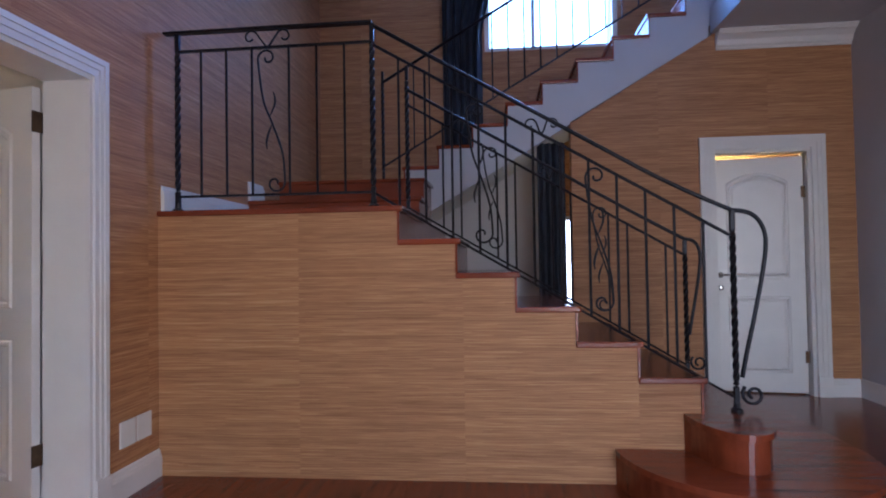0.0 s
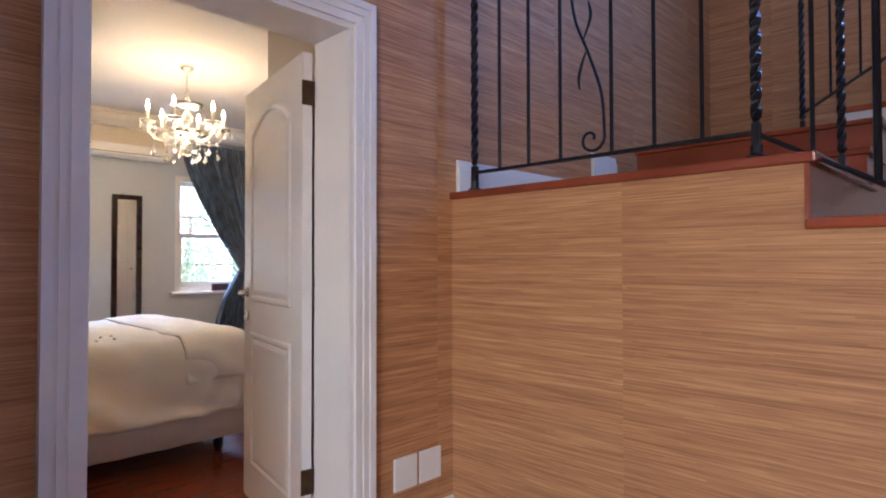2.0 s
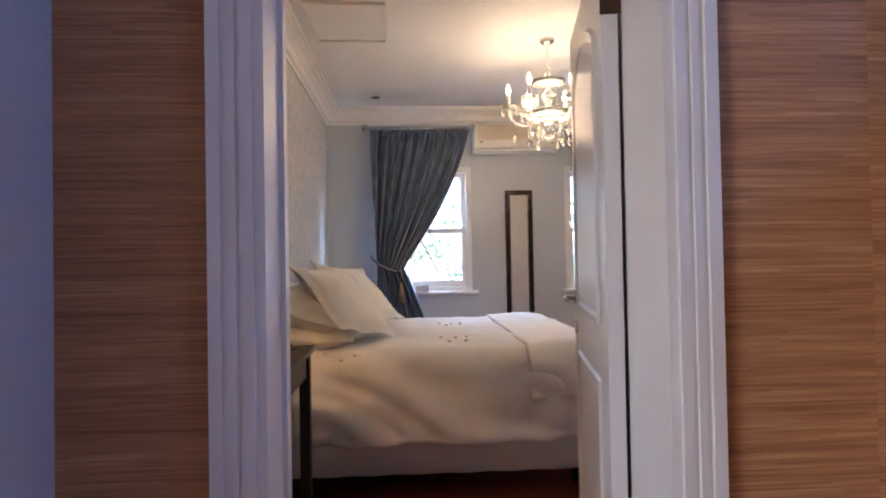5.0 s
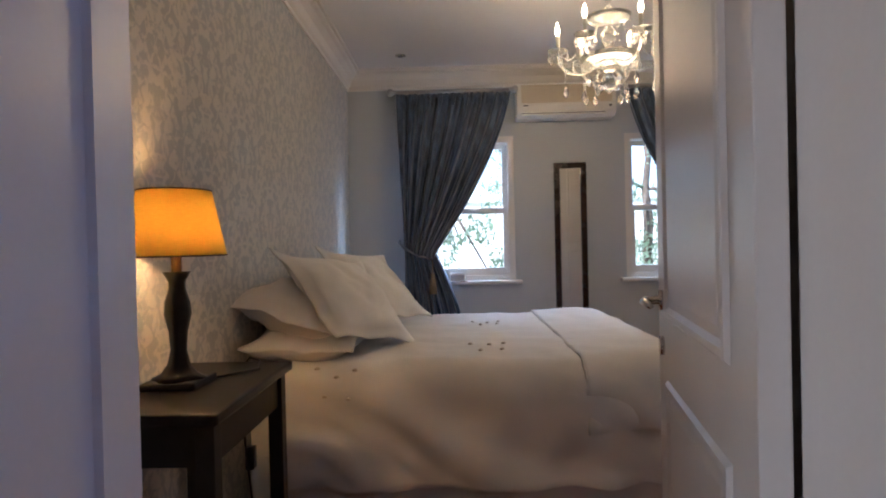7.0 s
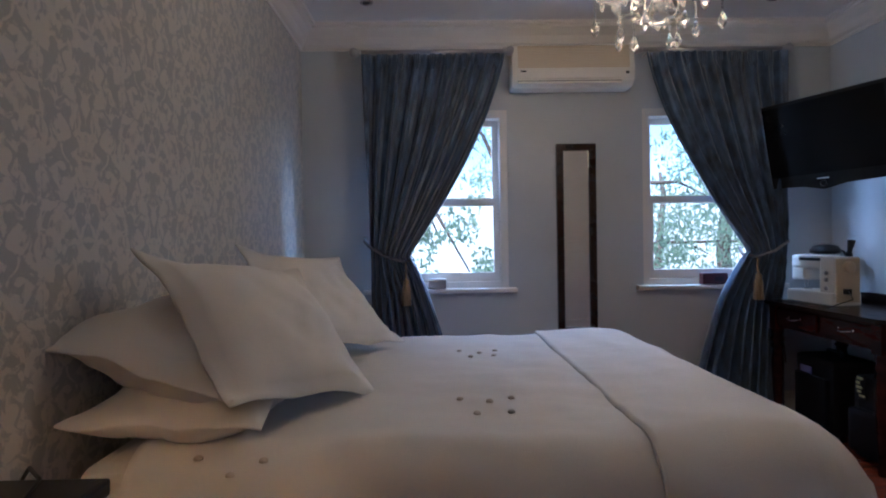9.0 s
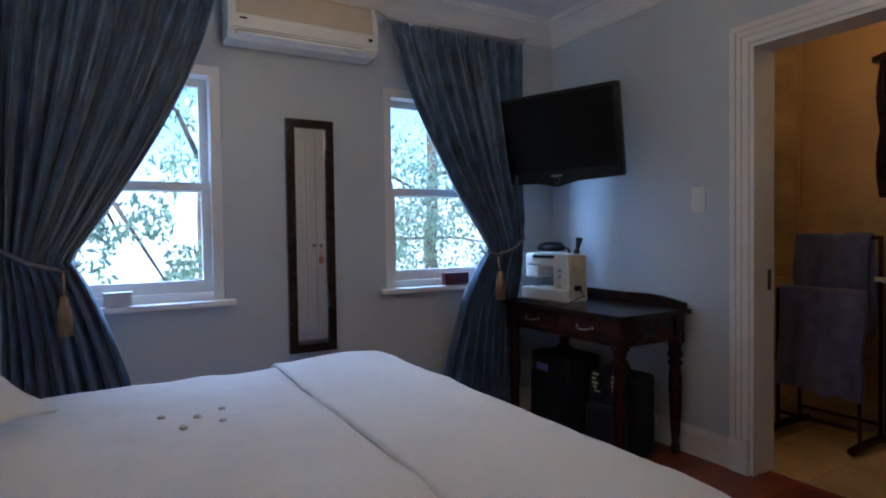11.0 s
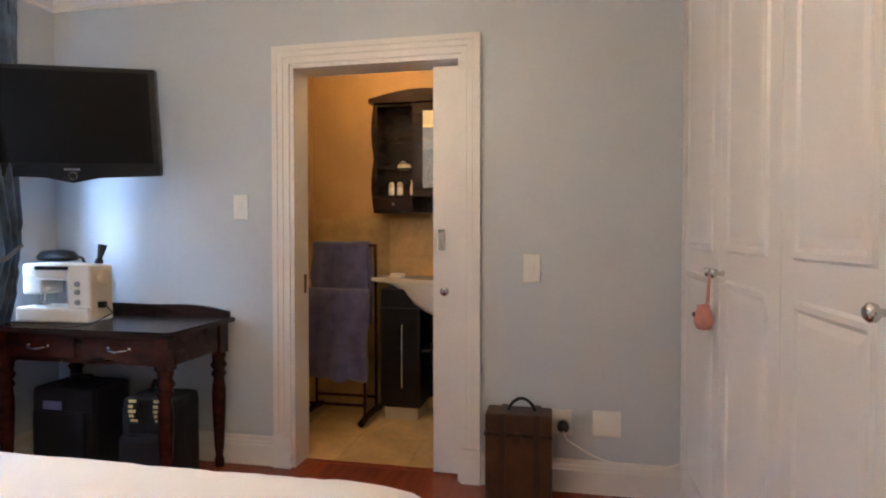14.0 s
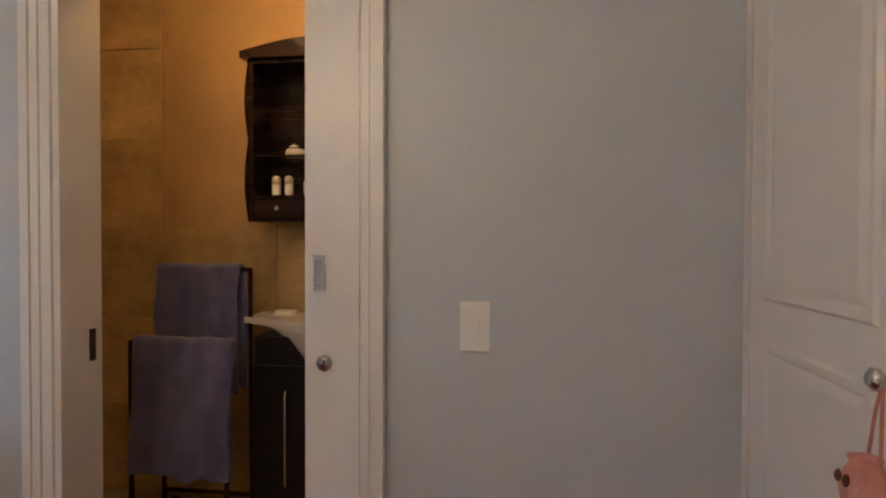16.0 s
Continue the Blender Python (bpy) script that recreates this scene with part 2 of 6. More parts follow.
PINK = material("pink_felt", (0.62, 0.27, 0.22), 0.85, vary=0.15, scale=30, bump=0.4, bump_scale=200)
MIRROR = material("mirror_silver", (0.86, 0.86, 0.84), 0.02, 1.0, vary=0.0, bump=0.0)
PEWTER = material("silver_rod", (0.45, 0.43, 0.44), 0.3, 0.9, vary=0.1, scale=12)
GLASS = material("clear_glass", (1, 1, 1), 0.0, vary=0.0, bump=0.0, transmission_weight=1.0, ior=1.45)
CRYSTAL = material("cut_crystal", (1, 0.99, 0.95), 0.02, vary=0.0, bump=0.0, transmission_weight=0.85, ior=1.6)
BULB = glow("lit_bulb", (1.0, 0.72, 0.36), 8)
BARK = material("tree_bark", (0.10, 0.075, 0.055), 0.9, vary=0.4, scale=10, bump=0.8, bump_scale=30)
LEAF = material("leaf_green", (0.15, 0.20, 0.13), 0.5, vary=0.5, scale=3, bump=0.0)


def leafy(m):
    """Lets light through the leaves."""
    t = m.node_tree
    p = t.nodes["Principled BSDF"]
    tr, mx = t.nodes.new("ShaderNodeBsdfTranslucent"), t.nodes.new("ShaderNodeMixShader")
    mx.inputs[0].default_value = 0.5
    tr.inputs["Color"].default_value = (0.36, 0.46, 0.32, 1)
    t.links.new(p.outputs[0], mx.inputs[1])
    t.links.new(tr.outputs[0], mx.inputs[2])
    t.links.new(mx.outputs[0], t.nodes["Material Output"].inputs[0])


leafy(LEAF)
LAWN = material("lawn", (0.16, 0.17, 0.07), 0.9, vary=0.4, scale=2, bump=0.5, bump_scale=60)
RENDER_WALL = material("garden_wall_plaster", (0.82, 0.81, 0.78), 0.85, vary=0.08, scale=3, bump=0.2)


# ---- mesh helpers ----
def box(bm, x0, y0, z0, x1, y1, z1, bevel=0.0):
    x0, x1 = min(x0, x1), max(x0, x1)
    y0, y1 = min(y0, y1), max(y0, y1)
    z0, z1 = min(z0, z1), max(z0, z1)
    vs = [bm.verts.new((x, y, z)) for x in (x0, x1) for y in (y0, y1) for z in (z0, z1)]
    fs = [bm.faces.new([vs[i] for i in f]) for f in ((0, 1, 3, 2), (4, 6, 7, 5), (0, 4, 5, 1), (2, 3, 7, 6), (0, 2, 6, 4), (1, 5, 7, 3))]
    if bevel:
        es = list({e for f in fs for e in f.edges})
        bmesh.ops.bevel(bm, geom=es, offset=bevel, segments=2, affect="EDGES", profile=0.6)
    return bm


def lathe(bm, profile, x=0, y=0, z=0, seg=20, m=None):
    """Turns (radius, height) pairs round the z axis."""
    m = m or Matrix.Identity(4)
    rings = []
    for r, h in profile:
        rings.append([bm.verts.new(m @ Vector((x + r * math.cos(a * math.tau / seg), y + r * math.sin(a * math.tau / seg), z + h))) for a in range(seg)])
    for a, b in zip(rings, rings[1:]):
        for i in range(seg):
            bm.faces.new((a[i], a[(i + 1) % seg], b[(i + 1) % seg], b[i]))
    bm.faces.new(rings[0][::-1])
    bm.faces.new(rings[-1])
    return bm


def tube(bm, pts, r, seg=8, taper=None):
    """A round bar along the points."""
    pts = [Vector(p) for p in pts]
    rings, side = [], None
    for i, p in enumerate(pts):
        d = (pts[min(i + 1, len(pts) - 1)] - pts[max(i - 1, 0)]).normalized()
        if side is None or abs(side.dot(d)) > 0.97:
            side = d.orthogonal()
        side = (side - d * side.dot(d)).normalized()
        up = d.cross(side)
        rad = r * (taper[i] if taper else 1)
        rings.append([bm.verts.new(p + rad * (math.cos(a * math.tau / seg) * side + math.sin(a * math.tau / seg) * up)) for a in range(seg)])
    for a, b in zip(rings, rings[1:]):
        for i in range(seg):
            bm.faces.new((a[i], a[(i + 1) % seg], b[(i + 1) % seg], b[i]))
    bm.faces.new(rings[0][::-1])
    bm.faces.new(rings[-1])
    return bm


def prism(bm, poly, axis, a, b, bevel=0.0):
    """A polygon drawn in the two other axes, drawn out along the axis from a to b."""
    def at(p, k):
        return {"x": (k, p[0], p[1]), "y": (p[0], k, p[1]), "z": (p[0], p[1], k)}[axis]
    f0 = [bm.verts.new(at(p, a)) for p in poly]
    f1 = [bm.verts.new(at(p, b)) for p in poly]
    fs = [bm.faces.new(f0), bm.faces.new(f1[::-1])]
    for i in range(len(poly)):
        j = (i + 1) % len(poly)
        fs.append(bm.faces.new((f0[j], f0[i], f1[i], f1[j])))
    if bevel:
        bmesh.ops.bevel(bm, geom=list({e for f in fs for e in f.edges}), offset=bevel, segments=2, affect="EDGES")
    return bm


def part(name, bm, mat, parent=None, label="", smooth=False):
    """Links a bmesh as one mesh object, under a thing or a part."""
    bmesh.ops.recalc_face_normals(bm, faces=bm.faces)
    me = bpy.data.meshes.new(name)
    bm.to_mesh(me)
    bm.free()
    if smooth:
        for p in me.polygons:
            p.use_smooth = True
    if isinstance(mat, (list, tuple)):
        for k in mat:
            me.materials.append(k)
    else:
        me.materials.append(mat)
    ob = new(name, me)
    if parent:
        ob.parent = parent
    if label:
        ob["label"] = label
    return ob


def B(*a, **k):
    return box(bmesh.new(), *a, **k)


def thing(name, label, category, m=None, group=""):
    ob = new(name)
    ob.empty_display_size = 0.1
    if m is not None:
        ob.matrix_world = m
    return tagged(ob, label, category, group)


def structure(name, bm, mat, label, category, smooth=False):
    return tagged(part(name, bm, mat, None, "", smooth), label, category, kind="structure")


def wall_with_holes(axis, a, b, lo, hi, z0, z1, holes):
    """A wall across the axis from a to b thick, from lo to hi along, with holes (from, to, bottom, top)."""
    bm = bmesh.new()

    def piece(s, e, p, q):
        if e - s > 1e-4 and q - p > 1e-4:
            box(bm, *((a, s, p, b, e, q) if axis == "x" else (s, a, p, e, b, q)))
    at = lo
    for s, e, p, q in sorted(holes):
        piece(at, s, z0, z1)
        piece(s, e, z0, p)
        piece(s, e, q, z1)
        at = e
    piece(at, hi, z0, z1)
    return bm


def moulded(bm, axis, fixed, out, a, b, profile, at):
    """A straight moulding: profile of (depth, height) pairs, running along the axis from a to b, standing out from a wall at fixed."""
    poly = [(fixed + out * d, at + h) for d, h in profile]
    return prism(bm, poly, "y" if axis == "y" else "x", a, b)


SKIRT = [(0, 0), (0.022, 0), (0.022, 0.105), (0.017, 0.112), (0.017, 0.122), (0.011, 0.132), (0.011, 0.142), (0.004, 0.152), (0, 0.152)]
CORNICE = [(0, 0), (0, -0.15), (0.012, -0.15), (0.012, -0.13), (0.03, -0.115), (0.045, -0.075), (0.075, -0.045), (0.10, -0.035), (0.10, -0.018), (0.12, -0.018), (0.12, 0)]

# ---- structure: hall ----
RISE, GO = 0.187, 0.3165
LAND = 8 * RISE
UP_LAND = 9 * RISE              # the step behind the landing
SY0, SY1 = 3.845, 4.85          # near and far side of the first flight
X0 = -0.985                      # nosing of the landing
DOOR_Y0, DOOR_Y1, DOOR_Z = 2.388, 3.298, 2.10

structure("floor_hall", B(-2.5, -2.7, -0.12, 2.75, 7.1, 0), REDWOOD, "dark red varnished wooden hall floor", "floor")
structure("wall_hall_west", wall_with_holes("x", -2.51, -2.40, 1.975, 7.10, 0, 5.4, [(DOOR_Y0, DOOR_Y1, 0, DOOR_Z)]), GRASS, "wall covered in tan woven grasscloth paper", "wall")
structure("wall_hall_return", B(-2.62, 1.84, 0, -1.92, 1.975, 3.2), BLUE, "pale blue painted end of a short wall", "wall")
structure("wall_hall_south_west", B(-2.1, -2.7, 0, -1.92, 1.84, 3.2), BLUE, "pale blue painted hall wall", "wall")
# wall out of view; its opening is made up to hold the fill lamp
structure("wall_hall_south", wall_with_holes("y", -2.7, -2.52, -1.92, 2.7, 0, 3.2, [(0.30, 2.45, 0.4, 2.3)]), BLUE, "unseen pale blue hall wall with an added opening for the fill lamp", "wall")
structure("wall_hall_east", B(2.55, -2.52, 0, 2.7, 7.10, 5.4), GREY, "grey painted hall wall", "wall")
NOSE0, SLOPE = (0.875, 3.336), 0.585
def nose_z(x):
    return NOSE0[1] + (x - NOSE0[0]) * SLOPE
FW = 5.90                        # plane of the far hall wall, flush with the upper flight
bm = bmesh.new()
prism(bm, [(0.19, 0), (1.386, 0), (1.386, nose_z(1.386) - 0.53), (0.19, nose_z(0.19) - 0.53)], "y", FW, FW + 0.14)
box(bm, 1.386, FW, 2.112, 2.197, FW + 0.14, 3.2)
box(bm, 2.197, FW, 0, 2.55, FW + 0.14, 3.2)
structure("wall_hall_north", bm, GRASS, "far hall wall in tan woven grasscloth paper", "wall")
bm = wall_with_holes("y", 6.95, 7.10, -2.40, 2.55, 2.4, 5.4, [(-0.575, 0.84, 3.45, 5.0)])
low = wall_with_holes("y", 6.95, 7.10, -2.40, 2.55, 0, 2.4, [(0.19, 0.75, 0.70, 1.65)])
low_mesh = bpy.data.meshes.new("low")
low.to_mesh(low_mesh)
low.free()
bm.from_mesh(low_mesh)
structure("wall_stair_back", bm, GRASS, "stairwell wall covered in tan grasscloth paper", "wall")
bm = B(-2.40, 6.80, 0, -0.70, 6.94, 1.6)
box(bm, -1.25, 6.80, 1.6, -0.70, 6.94, 1.97)
box(bm, -0.70, 6.80, 0, 0.12, 6.94, 2.35)
structure("wall_under_stairs", bm, GREY, "dim grey plaster wall under the stairs", "wall")
structure("ceiling_hall", B(-2.4, -2.7, 3.2, 2.55, 3.84, 3.35), CEIL, "plain painted hall ceiling", "ceiling")
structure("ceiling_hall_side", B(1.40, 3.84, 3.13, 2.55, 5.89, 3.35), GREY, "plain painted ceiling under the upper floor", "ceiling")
structure("ceiling_stairwell", B(-2.51, 3.70, 5.4, 2.7, 7.10, 5.5), CEIL, "plain ceiling of the stairwell", "ceiling")
structure("wall_upper_south", B(-2.4, 3.70, 3.35, 2.55, 3.84, 5.4), GREY, "plain wall above the hall ceiling", "wall")
bm = bmesh.new()
moulded(bm, "x", FW, -1, 1.44, 2.55, CORNICE, 3.13)
structure("cornice_hall", bm, WHITE, "white plaster cornice", "cornice")
bm = bmesh.new()
moulded(bm, "y", -2.40, 1, DOOR_Y1 + 0.097, SY0, SKIRT, 0)
structure("baseboard_hall", bm, WHITE, "white moulded skirting board", "baseboard")
bm = bmesh.new()
moulded(bm, "y", -2.40, 1, 1.975, DOOR_Y0 - 0.097, SKIRT, 0)
structure("baseboard_hall_end", bm, WHITE, "white moulded skirting board", "baseboard")
bm = bmesh.new()
moulded(bm, "x", FW, -1, 2.31, 2.53, SKIRT, 0)
moulded(bm, "y", 2.55, -1, -2.5, FW, SKIRT, 0)
structure("baseboard_hall_east", bm, WHITE, "white moulded skirting board", "baseboard")
bm = bmesh.new()
moulded(bm, "y", -2.40, 1, SY0 + 0.03, 5.035, SKIRT, LAND)
moulded(bm, "y", -2.40, 1, 5.045, 5.325, SKIRT, UP_LAND)
structure("baseboard_landing", bm, WHITE, "white moulded skirting board on the landing", "baseboard")


def casing(bm, axis, face, out, lo, hi, top, width=0.108, plinth=True):
    """A moulded door casing: stepped uprights and head, with plinth blocks."""
    steps = [(0.0, 0.30, 0.030), (0.30, 0.42, 0.022), (0.42, 0.62, 0.026), (0.62, 0.72, 0.018), (0.72, 1.0, 0.022)]
    for f0, f1, d in steps:
        # width counted from the outer edge inwards
        o0, o1 = width * (1 - f0), width * (1 - f1)
        zt = top + o0
        for s0, s1 in ((lo - o0, lo - o1), (hi + o1, hi + o0)):
            q = (face, s0, 0, face + out * d, s1, zt) if axis == "x" else (s0, face, 0, s1, face + out * d, zt)
            box(bm, *q)
        q = (face, lo - o1, top + o1, face + out * d, hi + o1, zt) if axis == "x" else (lo - o1, face, top + o1, hi + o1, face + out * d, zt)
        box(bm, *q)
    if plinth:
        for s0, s1 in ((lo - width - 0.003, lo + 0.002), (hi - 0.002, hi + width + 0.003)):
            q = (face, s0, 0, face + out * 0.034, s1, 0.17) if axis == "x" else (s0, face, 0, s1, face + out * 0.034, 0.17)
            box(bm, *q)


def door_leaf(parent, w, h, t, mat, arched=True):
    """A two-panel moulded leaf in its own axes: hinge edge at x=0, running to x=w, face at y=0..t."""
    bm = B(0, 0, 0, w, t, h, bevel=0.003)
    part("leaf", bm, mat, parent)
    for y, o in ((0, -1), (t, 1)):
        for z0, z1, arch in ((0.17, 0.83, False), (0.98, h - 0.13, arched)):
            xs = [0.12, w - 0.12]
            outer = [(xs[0], z0), (xs[1], z0)]
            n = 14 if arch else 1
            for i in range(n + 1):
                u = i / n
                x = xs[1] + (xs[0] - xs[1]) * u
                outer.append((x, z1 - (0.09 * (1 - math.sin(math.pi * u) ** 0.8) if arch else 0)))
            cx, cz = w / 2, (z0 + z1) / 2

            def inset(d):
                return [(x + (d if x < cx else -d) * (1 if abs(x - cx) > 0.02 else 0), z + (d if z < cz else -d)) for x, z in outer]
            bm = bmesh.new()
            rings = []
            for d, k in ((0, 0.0005), (0.008, 0.009), (0.022, 0.009), (0.032, 0.001), (0.055, 0.006)):
                rings.append([bm.verts.new((x, y + o * k, z)) for x, z in inset(d)])
            for a, b in zip(rings, rings[1:]):
                for i in range(len(a)):
                    j = (i + 1) % len(a)
                    bm.faces.new((a[i], a[j], b[j], b[i]))
            bm.faces.new(rings[-1])
            part("panel", bm, mat, parent)


def lever_handle(parent, x, z, t, both=True):
    for y, o in ((0, -1), (t, 1)):
        bm = bmesh.new()
        m = pose(x, y, z, -90 * o)
        lathe(bm, [(0.001, 0.0), (0.026, 0.0), (0.026, 0.007), (0.011, 0.010), (0.011, 0.045), (0.001, 0.046)], m=m, seg=18)
        tube(bm, [(x, y + o * 0.042, z), (x - 0.04, y + o * 0.05, z + 0.002), (x - 0.115, y + o * 0.046, z - 0.002)], 0.010, 10, [1, 1.05, 0.75])
        h = part("door_handle", bm, CHROME, parent, "brushed chrome lever handle", True)
        bm = bmesh.new()
        lathe(bm, [(0.001, 0), (0.024, 0), (0.024, 0.008), (0.006, 0.009), (0.001, 0.009)], m=pose(x, y, z - 0.115, -90 * o), seg=18)
        part("keyhole_plate", bm, CHROME, parent, "round chrome keyhole plate", True)


def hinge(parent, bm_args, z):
    part("hinge", B(*bm_args), BRONZE, parent, "bronze butt hinge")


# bedroom door, standing open into the bedroom
bm = bmesh.new()
box(bm, -2.63, DOOR_Y0 - 0.001, 0, -2.39, DOOR_Y0 + 0.022, DOOR_Z)
box(bm, -2.63, DOOR_Y1 - 0.022, 0, -2.39, DOOR_Y1 + 0.001, DOOR_Z)
box(bm, -2.63, DOOR_Y0 + 0.022, DOOR_Z - 0.022, -2.39, DOOR_Y1 - 0.022, DOOR_Z)
box(bm, -2.56, DOOR_Y0 + 0.022, 0, -2.53, DOOR_Y0 + 0.034, DOOR_Z - 0.022)
casing(bm, "x", -2.40, 1, DOOR_Y0, DOOR_Y1, DOOR_Z, 0.092)
casing(bm, "x", -2.62, -1, DOOR_Y0, DOOR_Y1, DOOR_Z)
structure("door_frame_1", bm, WHITE, "white moulded door frame to the bedroom", "door frame")
OPEN = 100.2
door = thing("door_1", "white panelled door with arched top panel, standing open", "door", pose(-2.634, 3.2675, 0.012, 0, 0, 270 - OPEN))
door["kind"] = "structure"
door_leaf(door, 0.79, 2.03, 0.042, WHITE)
lever_handle(door, 0.73, 1.02, 0.042)
for z in (0.24, 1.813):
    part("hinge", B(-0.006, -0.008, z, -0.001, 0.046, z + 0.10), BRONZE, door, "dark bronze butt hinge")

# far hall door
bm = bmesh.new()
casing(bm, "y", FW, -1, 1.386, 2.197, 2.112)
box(bm, 1.386, FW, 0, 1.416, FW + 0.14, 2.112)
box(bm, 2.167, FW, 0, 2.197, FW + 0.14, 2.112)
box(bm, 1.416, FW, 2.082, 2.167, FW + 0.14, 2.112)
structure("door_frame_2", bm, WHITE, "white moulded frame of the far door", "door frame")
door = thing("door_2", "white panelled door with arched panel, slightly ajar", "door", pose(2.162, FW + 0.10, 0.012, 0, 0, 172))
door["kind"] = "structure"
door_leaf(door, 0.735, 2.04, 0.042, WHITE)
lever_handle(door, 0.675, 1.02, 0.042)
for z in (0.26, 1.68):
    part("hinge", B(-0.012, 0.036, z, 0.02, 0.048, z + 0.1), BRONZE, door, "dark bronze butt hinge")
structure("wall_behind_door", B(1.3, 6.6, 0, 2.55, 6.7, 2.6), OCHRE, "yellow lit wall behind the far door", "wall")

# ---- stairs ----
stairs = thing("staircase", "dark red wooden staircase with a papered side", "staircase")
stairs["kind"] = "structure"
# papered side and core of the first flight, cut in steps under the treads
core = [(-2.398, 0.0), (X0 + 5 * GO - 0.03, 0.0)]
for k in range(3, 9):
    x = X0 + (8 - k) * GO - 0.03
    core.append((x, k * RISE - 0.032))
    if k < 8:
        core.append((x - GO, k * RISE - 0.032))
core.append((-2.398, LAND - 0.032))
bm = bmesh.new()
prism(bm, core, "y", SY0, SY1)
part("stair_side", bm, GRASS, stairs, "stepped side wall in tan grasscloth")
for k in range(3, 9):
    xn = X0 + (8 - k) * GO
    left = xn - GO - 0.03 if k < 8 else -2.396
    part("tread", B(left, SY0 - 0.022, k * RISE - 0.032, xn, SY1, k * RISE, bevel=0.008), STEPWOOD, stairs)
    part("riser", B(xn - 0.030, SY0 - 0.012, (k - 1) * RISE, xn - 0.018, SY1 - 0.01, k * RISE - 0.033), STEPWOOD, stairs)


def round_step(parent, xa, xb, yfront, z1):
    body = bmesh.new()
    n = 24

    def outline(g):
        pts = [(xb + g, SY1), (xa, SY1), (xa, SY0 + 0.002)]
        cx, cy = (xa + xb) / 2, SY0 + 0.002
        rx, ry = (xb - xa) / 2 + g, SY0 - yfront + g
        for i in range(1, n):
            a = math.pi + math.pi * i / n
            pts.append((cx + rx * math.cos(a), cy + ry * math.sin(a)))
        pts.append((xb + g, SY0))
        return pts
    prism(body, outline(-0.02), "z", z1 - RISE, z1 - 0.03)
    part("riser", body, STEPWOOD, parent)
    top = bmesh.new()
    prism(top, outline(0.0), "z", z1 - 0.03, z1)
    part("tread", top, STEPWOOD, parent)


round_step(stairs, 0.478, 0.875, 3.46, 2 * RISE)
round_step(stairs, 0.128, 1.36, 3.20, RISE)
# raised part of the landing and the upper flight
UP = UP_LAND
part("tread", B(-2.396, 5.04, UP - 0.03, X0 - 0.05, 5.34, UP, bevel=0.008), STEPWOOD, stairs)
part("riser", B(-2.396, 5.06, LAND - 0.02, X0 - 0.07, 5.86, UP - 0.031), STEPWOOD, stairs)
part("tread", B(-2.27, 5.33, UP + RISE - 0.03, X0 - 0.05, 5.876, UP + RISE - 0.004, bevel=0.008), STEPWOOD, stairs)
part("riser", B(-2.26, 5.35, UP - 0.02, X0 - 0.07, 5.86, UP + RISE - 0.031), STEPWOOD, stairs)
part("landing", B(-2.396, SY1 + 0.002, LAND - 0.2, X0 - 0.03, 6.94, LAND - 0.001), STEPWOOD, stairs)
nx = -1.63
k = 0
while nx < 1.2:
    z = nose_z(nx)
    part("tread", B(nx, FW - 0.02, z - 0.032, nx + 0.335, 6.94, z, bevel=0.006), STEPWOOD, stairs)
    part("riser", B(nx + 0.012, FW - 0.008, z - 0.19, nx + 0.024, 6.93, z - 0.033), STEPWOOD, stairs)
    nx += 0.312
prof = []
nx = -1.63
while nx < 1.2:
    prof += [(nx + 0.025, nose_z(nx) - 0.20), (nx + 0.025, nose_z(nx) - 0.033)]
    nx += 0.312
last = prof[-1][0] + 0.312
prof.append((last, prof[-1][1]))
poly = [(prof[0][0], prof[0][1] - 0.35)] + prof + [(last, nose_z(last) - 0.53)]
bm = bmesh.new()
prism(bm, poly, "y", FW, 6.93)
part("stringer", bm, GREY, stairs, "white painted plaster side of the upper flight")
structure("floor_upper", B(last, FW, nose_z(last) - 0.15, 2.55, 6.94, nose_z(last)), STEPWOOD, "dark wooden floor of the upper storey", "floor")


# ---- wrought iron rails ----
def spiral(cx, cz, r0, r1, a0, a1, n=16):
    return [(cx + (r0 + (r1 - r0) * i / n) * math.cos(a0 + (a1 - a0) * i / n), cz + (r0 + (r1 - r0) * i / n) * math.sin(a0 + (a1 - a0) * i / n)) for i in range(n + 1)]


def twisted(bm, x, y, z0, z1, r=0.011):
    """A square bar twisted along its length."""
    n = int((z1 - z0) / 0.014)
    rings = []
    for i in range(n + 1):
        z = z0 + (z1 - z0) * i / n
        a0 = (z - z0) * 28 if 0.12 < (i / n) < 0.9 else 0
        rings.append([bm.verts.new((x + r * 1.3 * math.cos(a0 + q * math.pi / 2 + math.pi / 4), y + r * 1.3 * math.sin(a0 + q * math.pi / 2 + math.pi / 4), z)) for q in range(4)])
    for a, b in zip(rings, rings[1:]):
        for i in range(4):
            bm.faces.new((a[i], a[(i + 1) % 4], b[(i + 1) % 4], b[i]))
    bm.faces.new(rings[0][::-1])
    bm.faces.new(rings[-1])


def smooth(pts, k=5):
    """A smooth curve through the given points."""
    out = []
    for i in range(len(pts) - 1):
        p0, p1, p2, p3 = (Vector(pts[max(0, min(len(pts) - 1, i + d))]) for d in (-1, 0, 1, 2))
        for j in range(k):
            f = j / k
            out.append(0.5 * (2 * p1 + (p2 - p0) * f + (2 * p0 - 5 * p1 + 4 * p2 - p3) * f * f + (3 * p1 - p0 - 3 * p2 + p3) * f ** 3))
    return out + [Vector(pts[-1])]


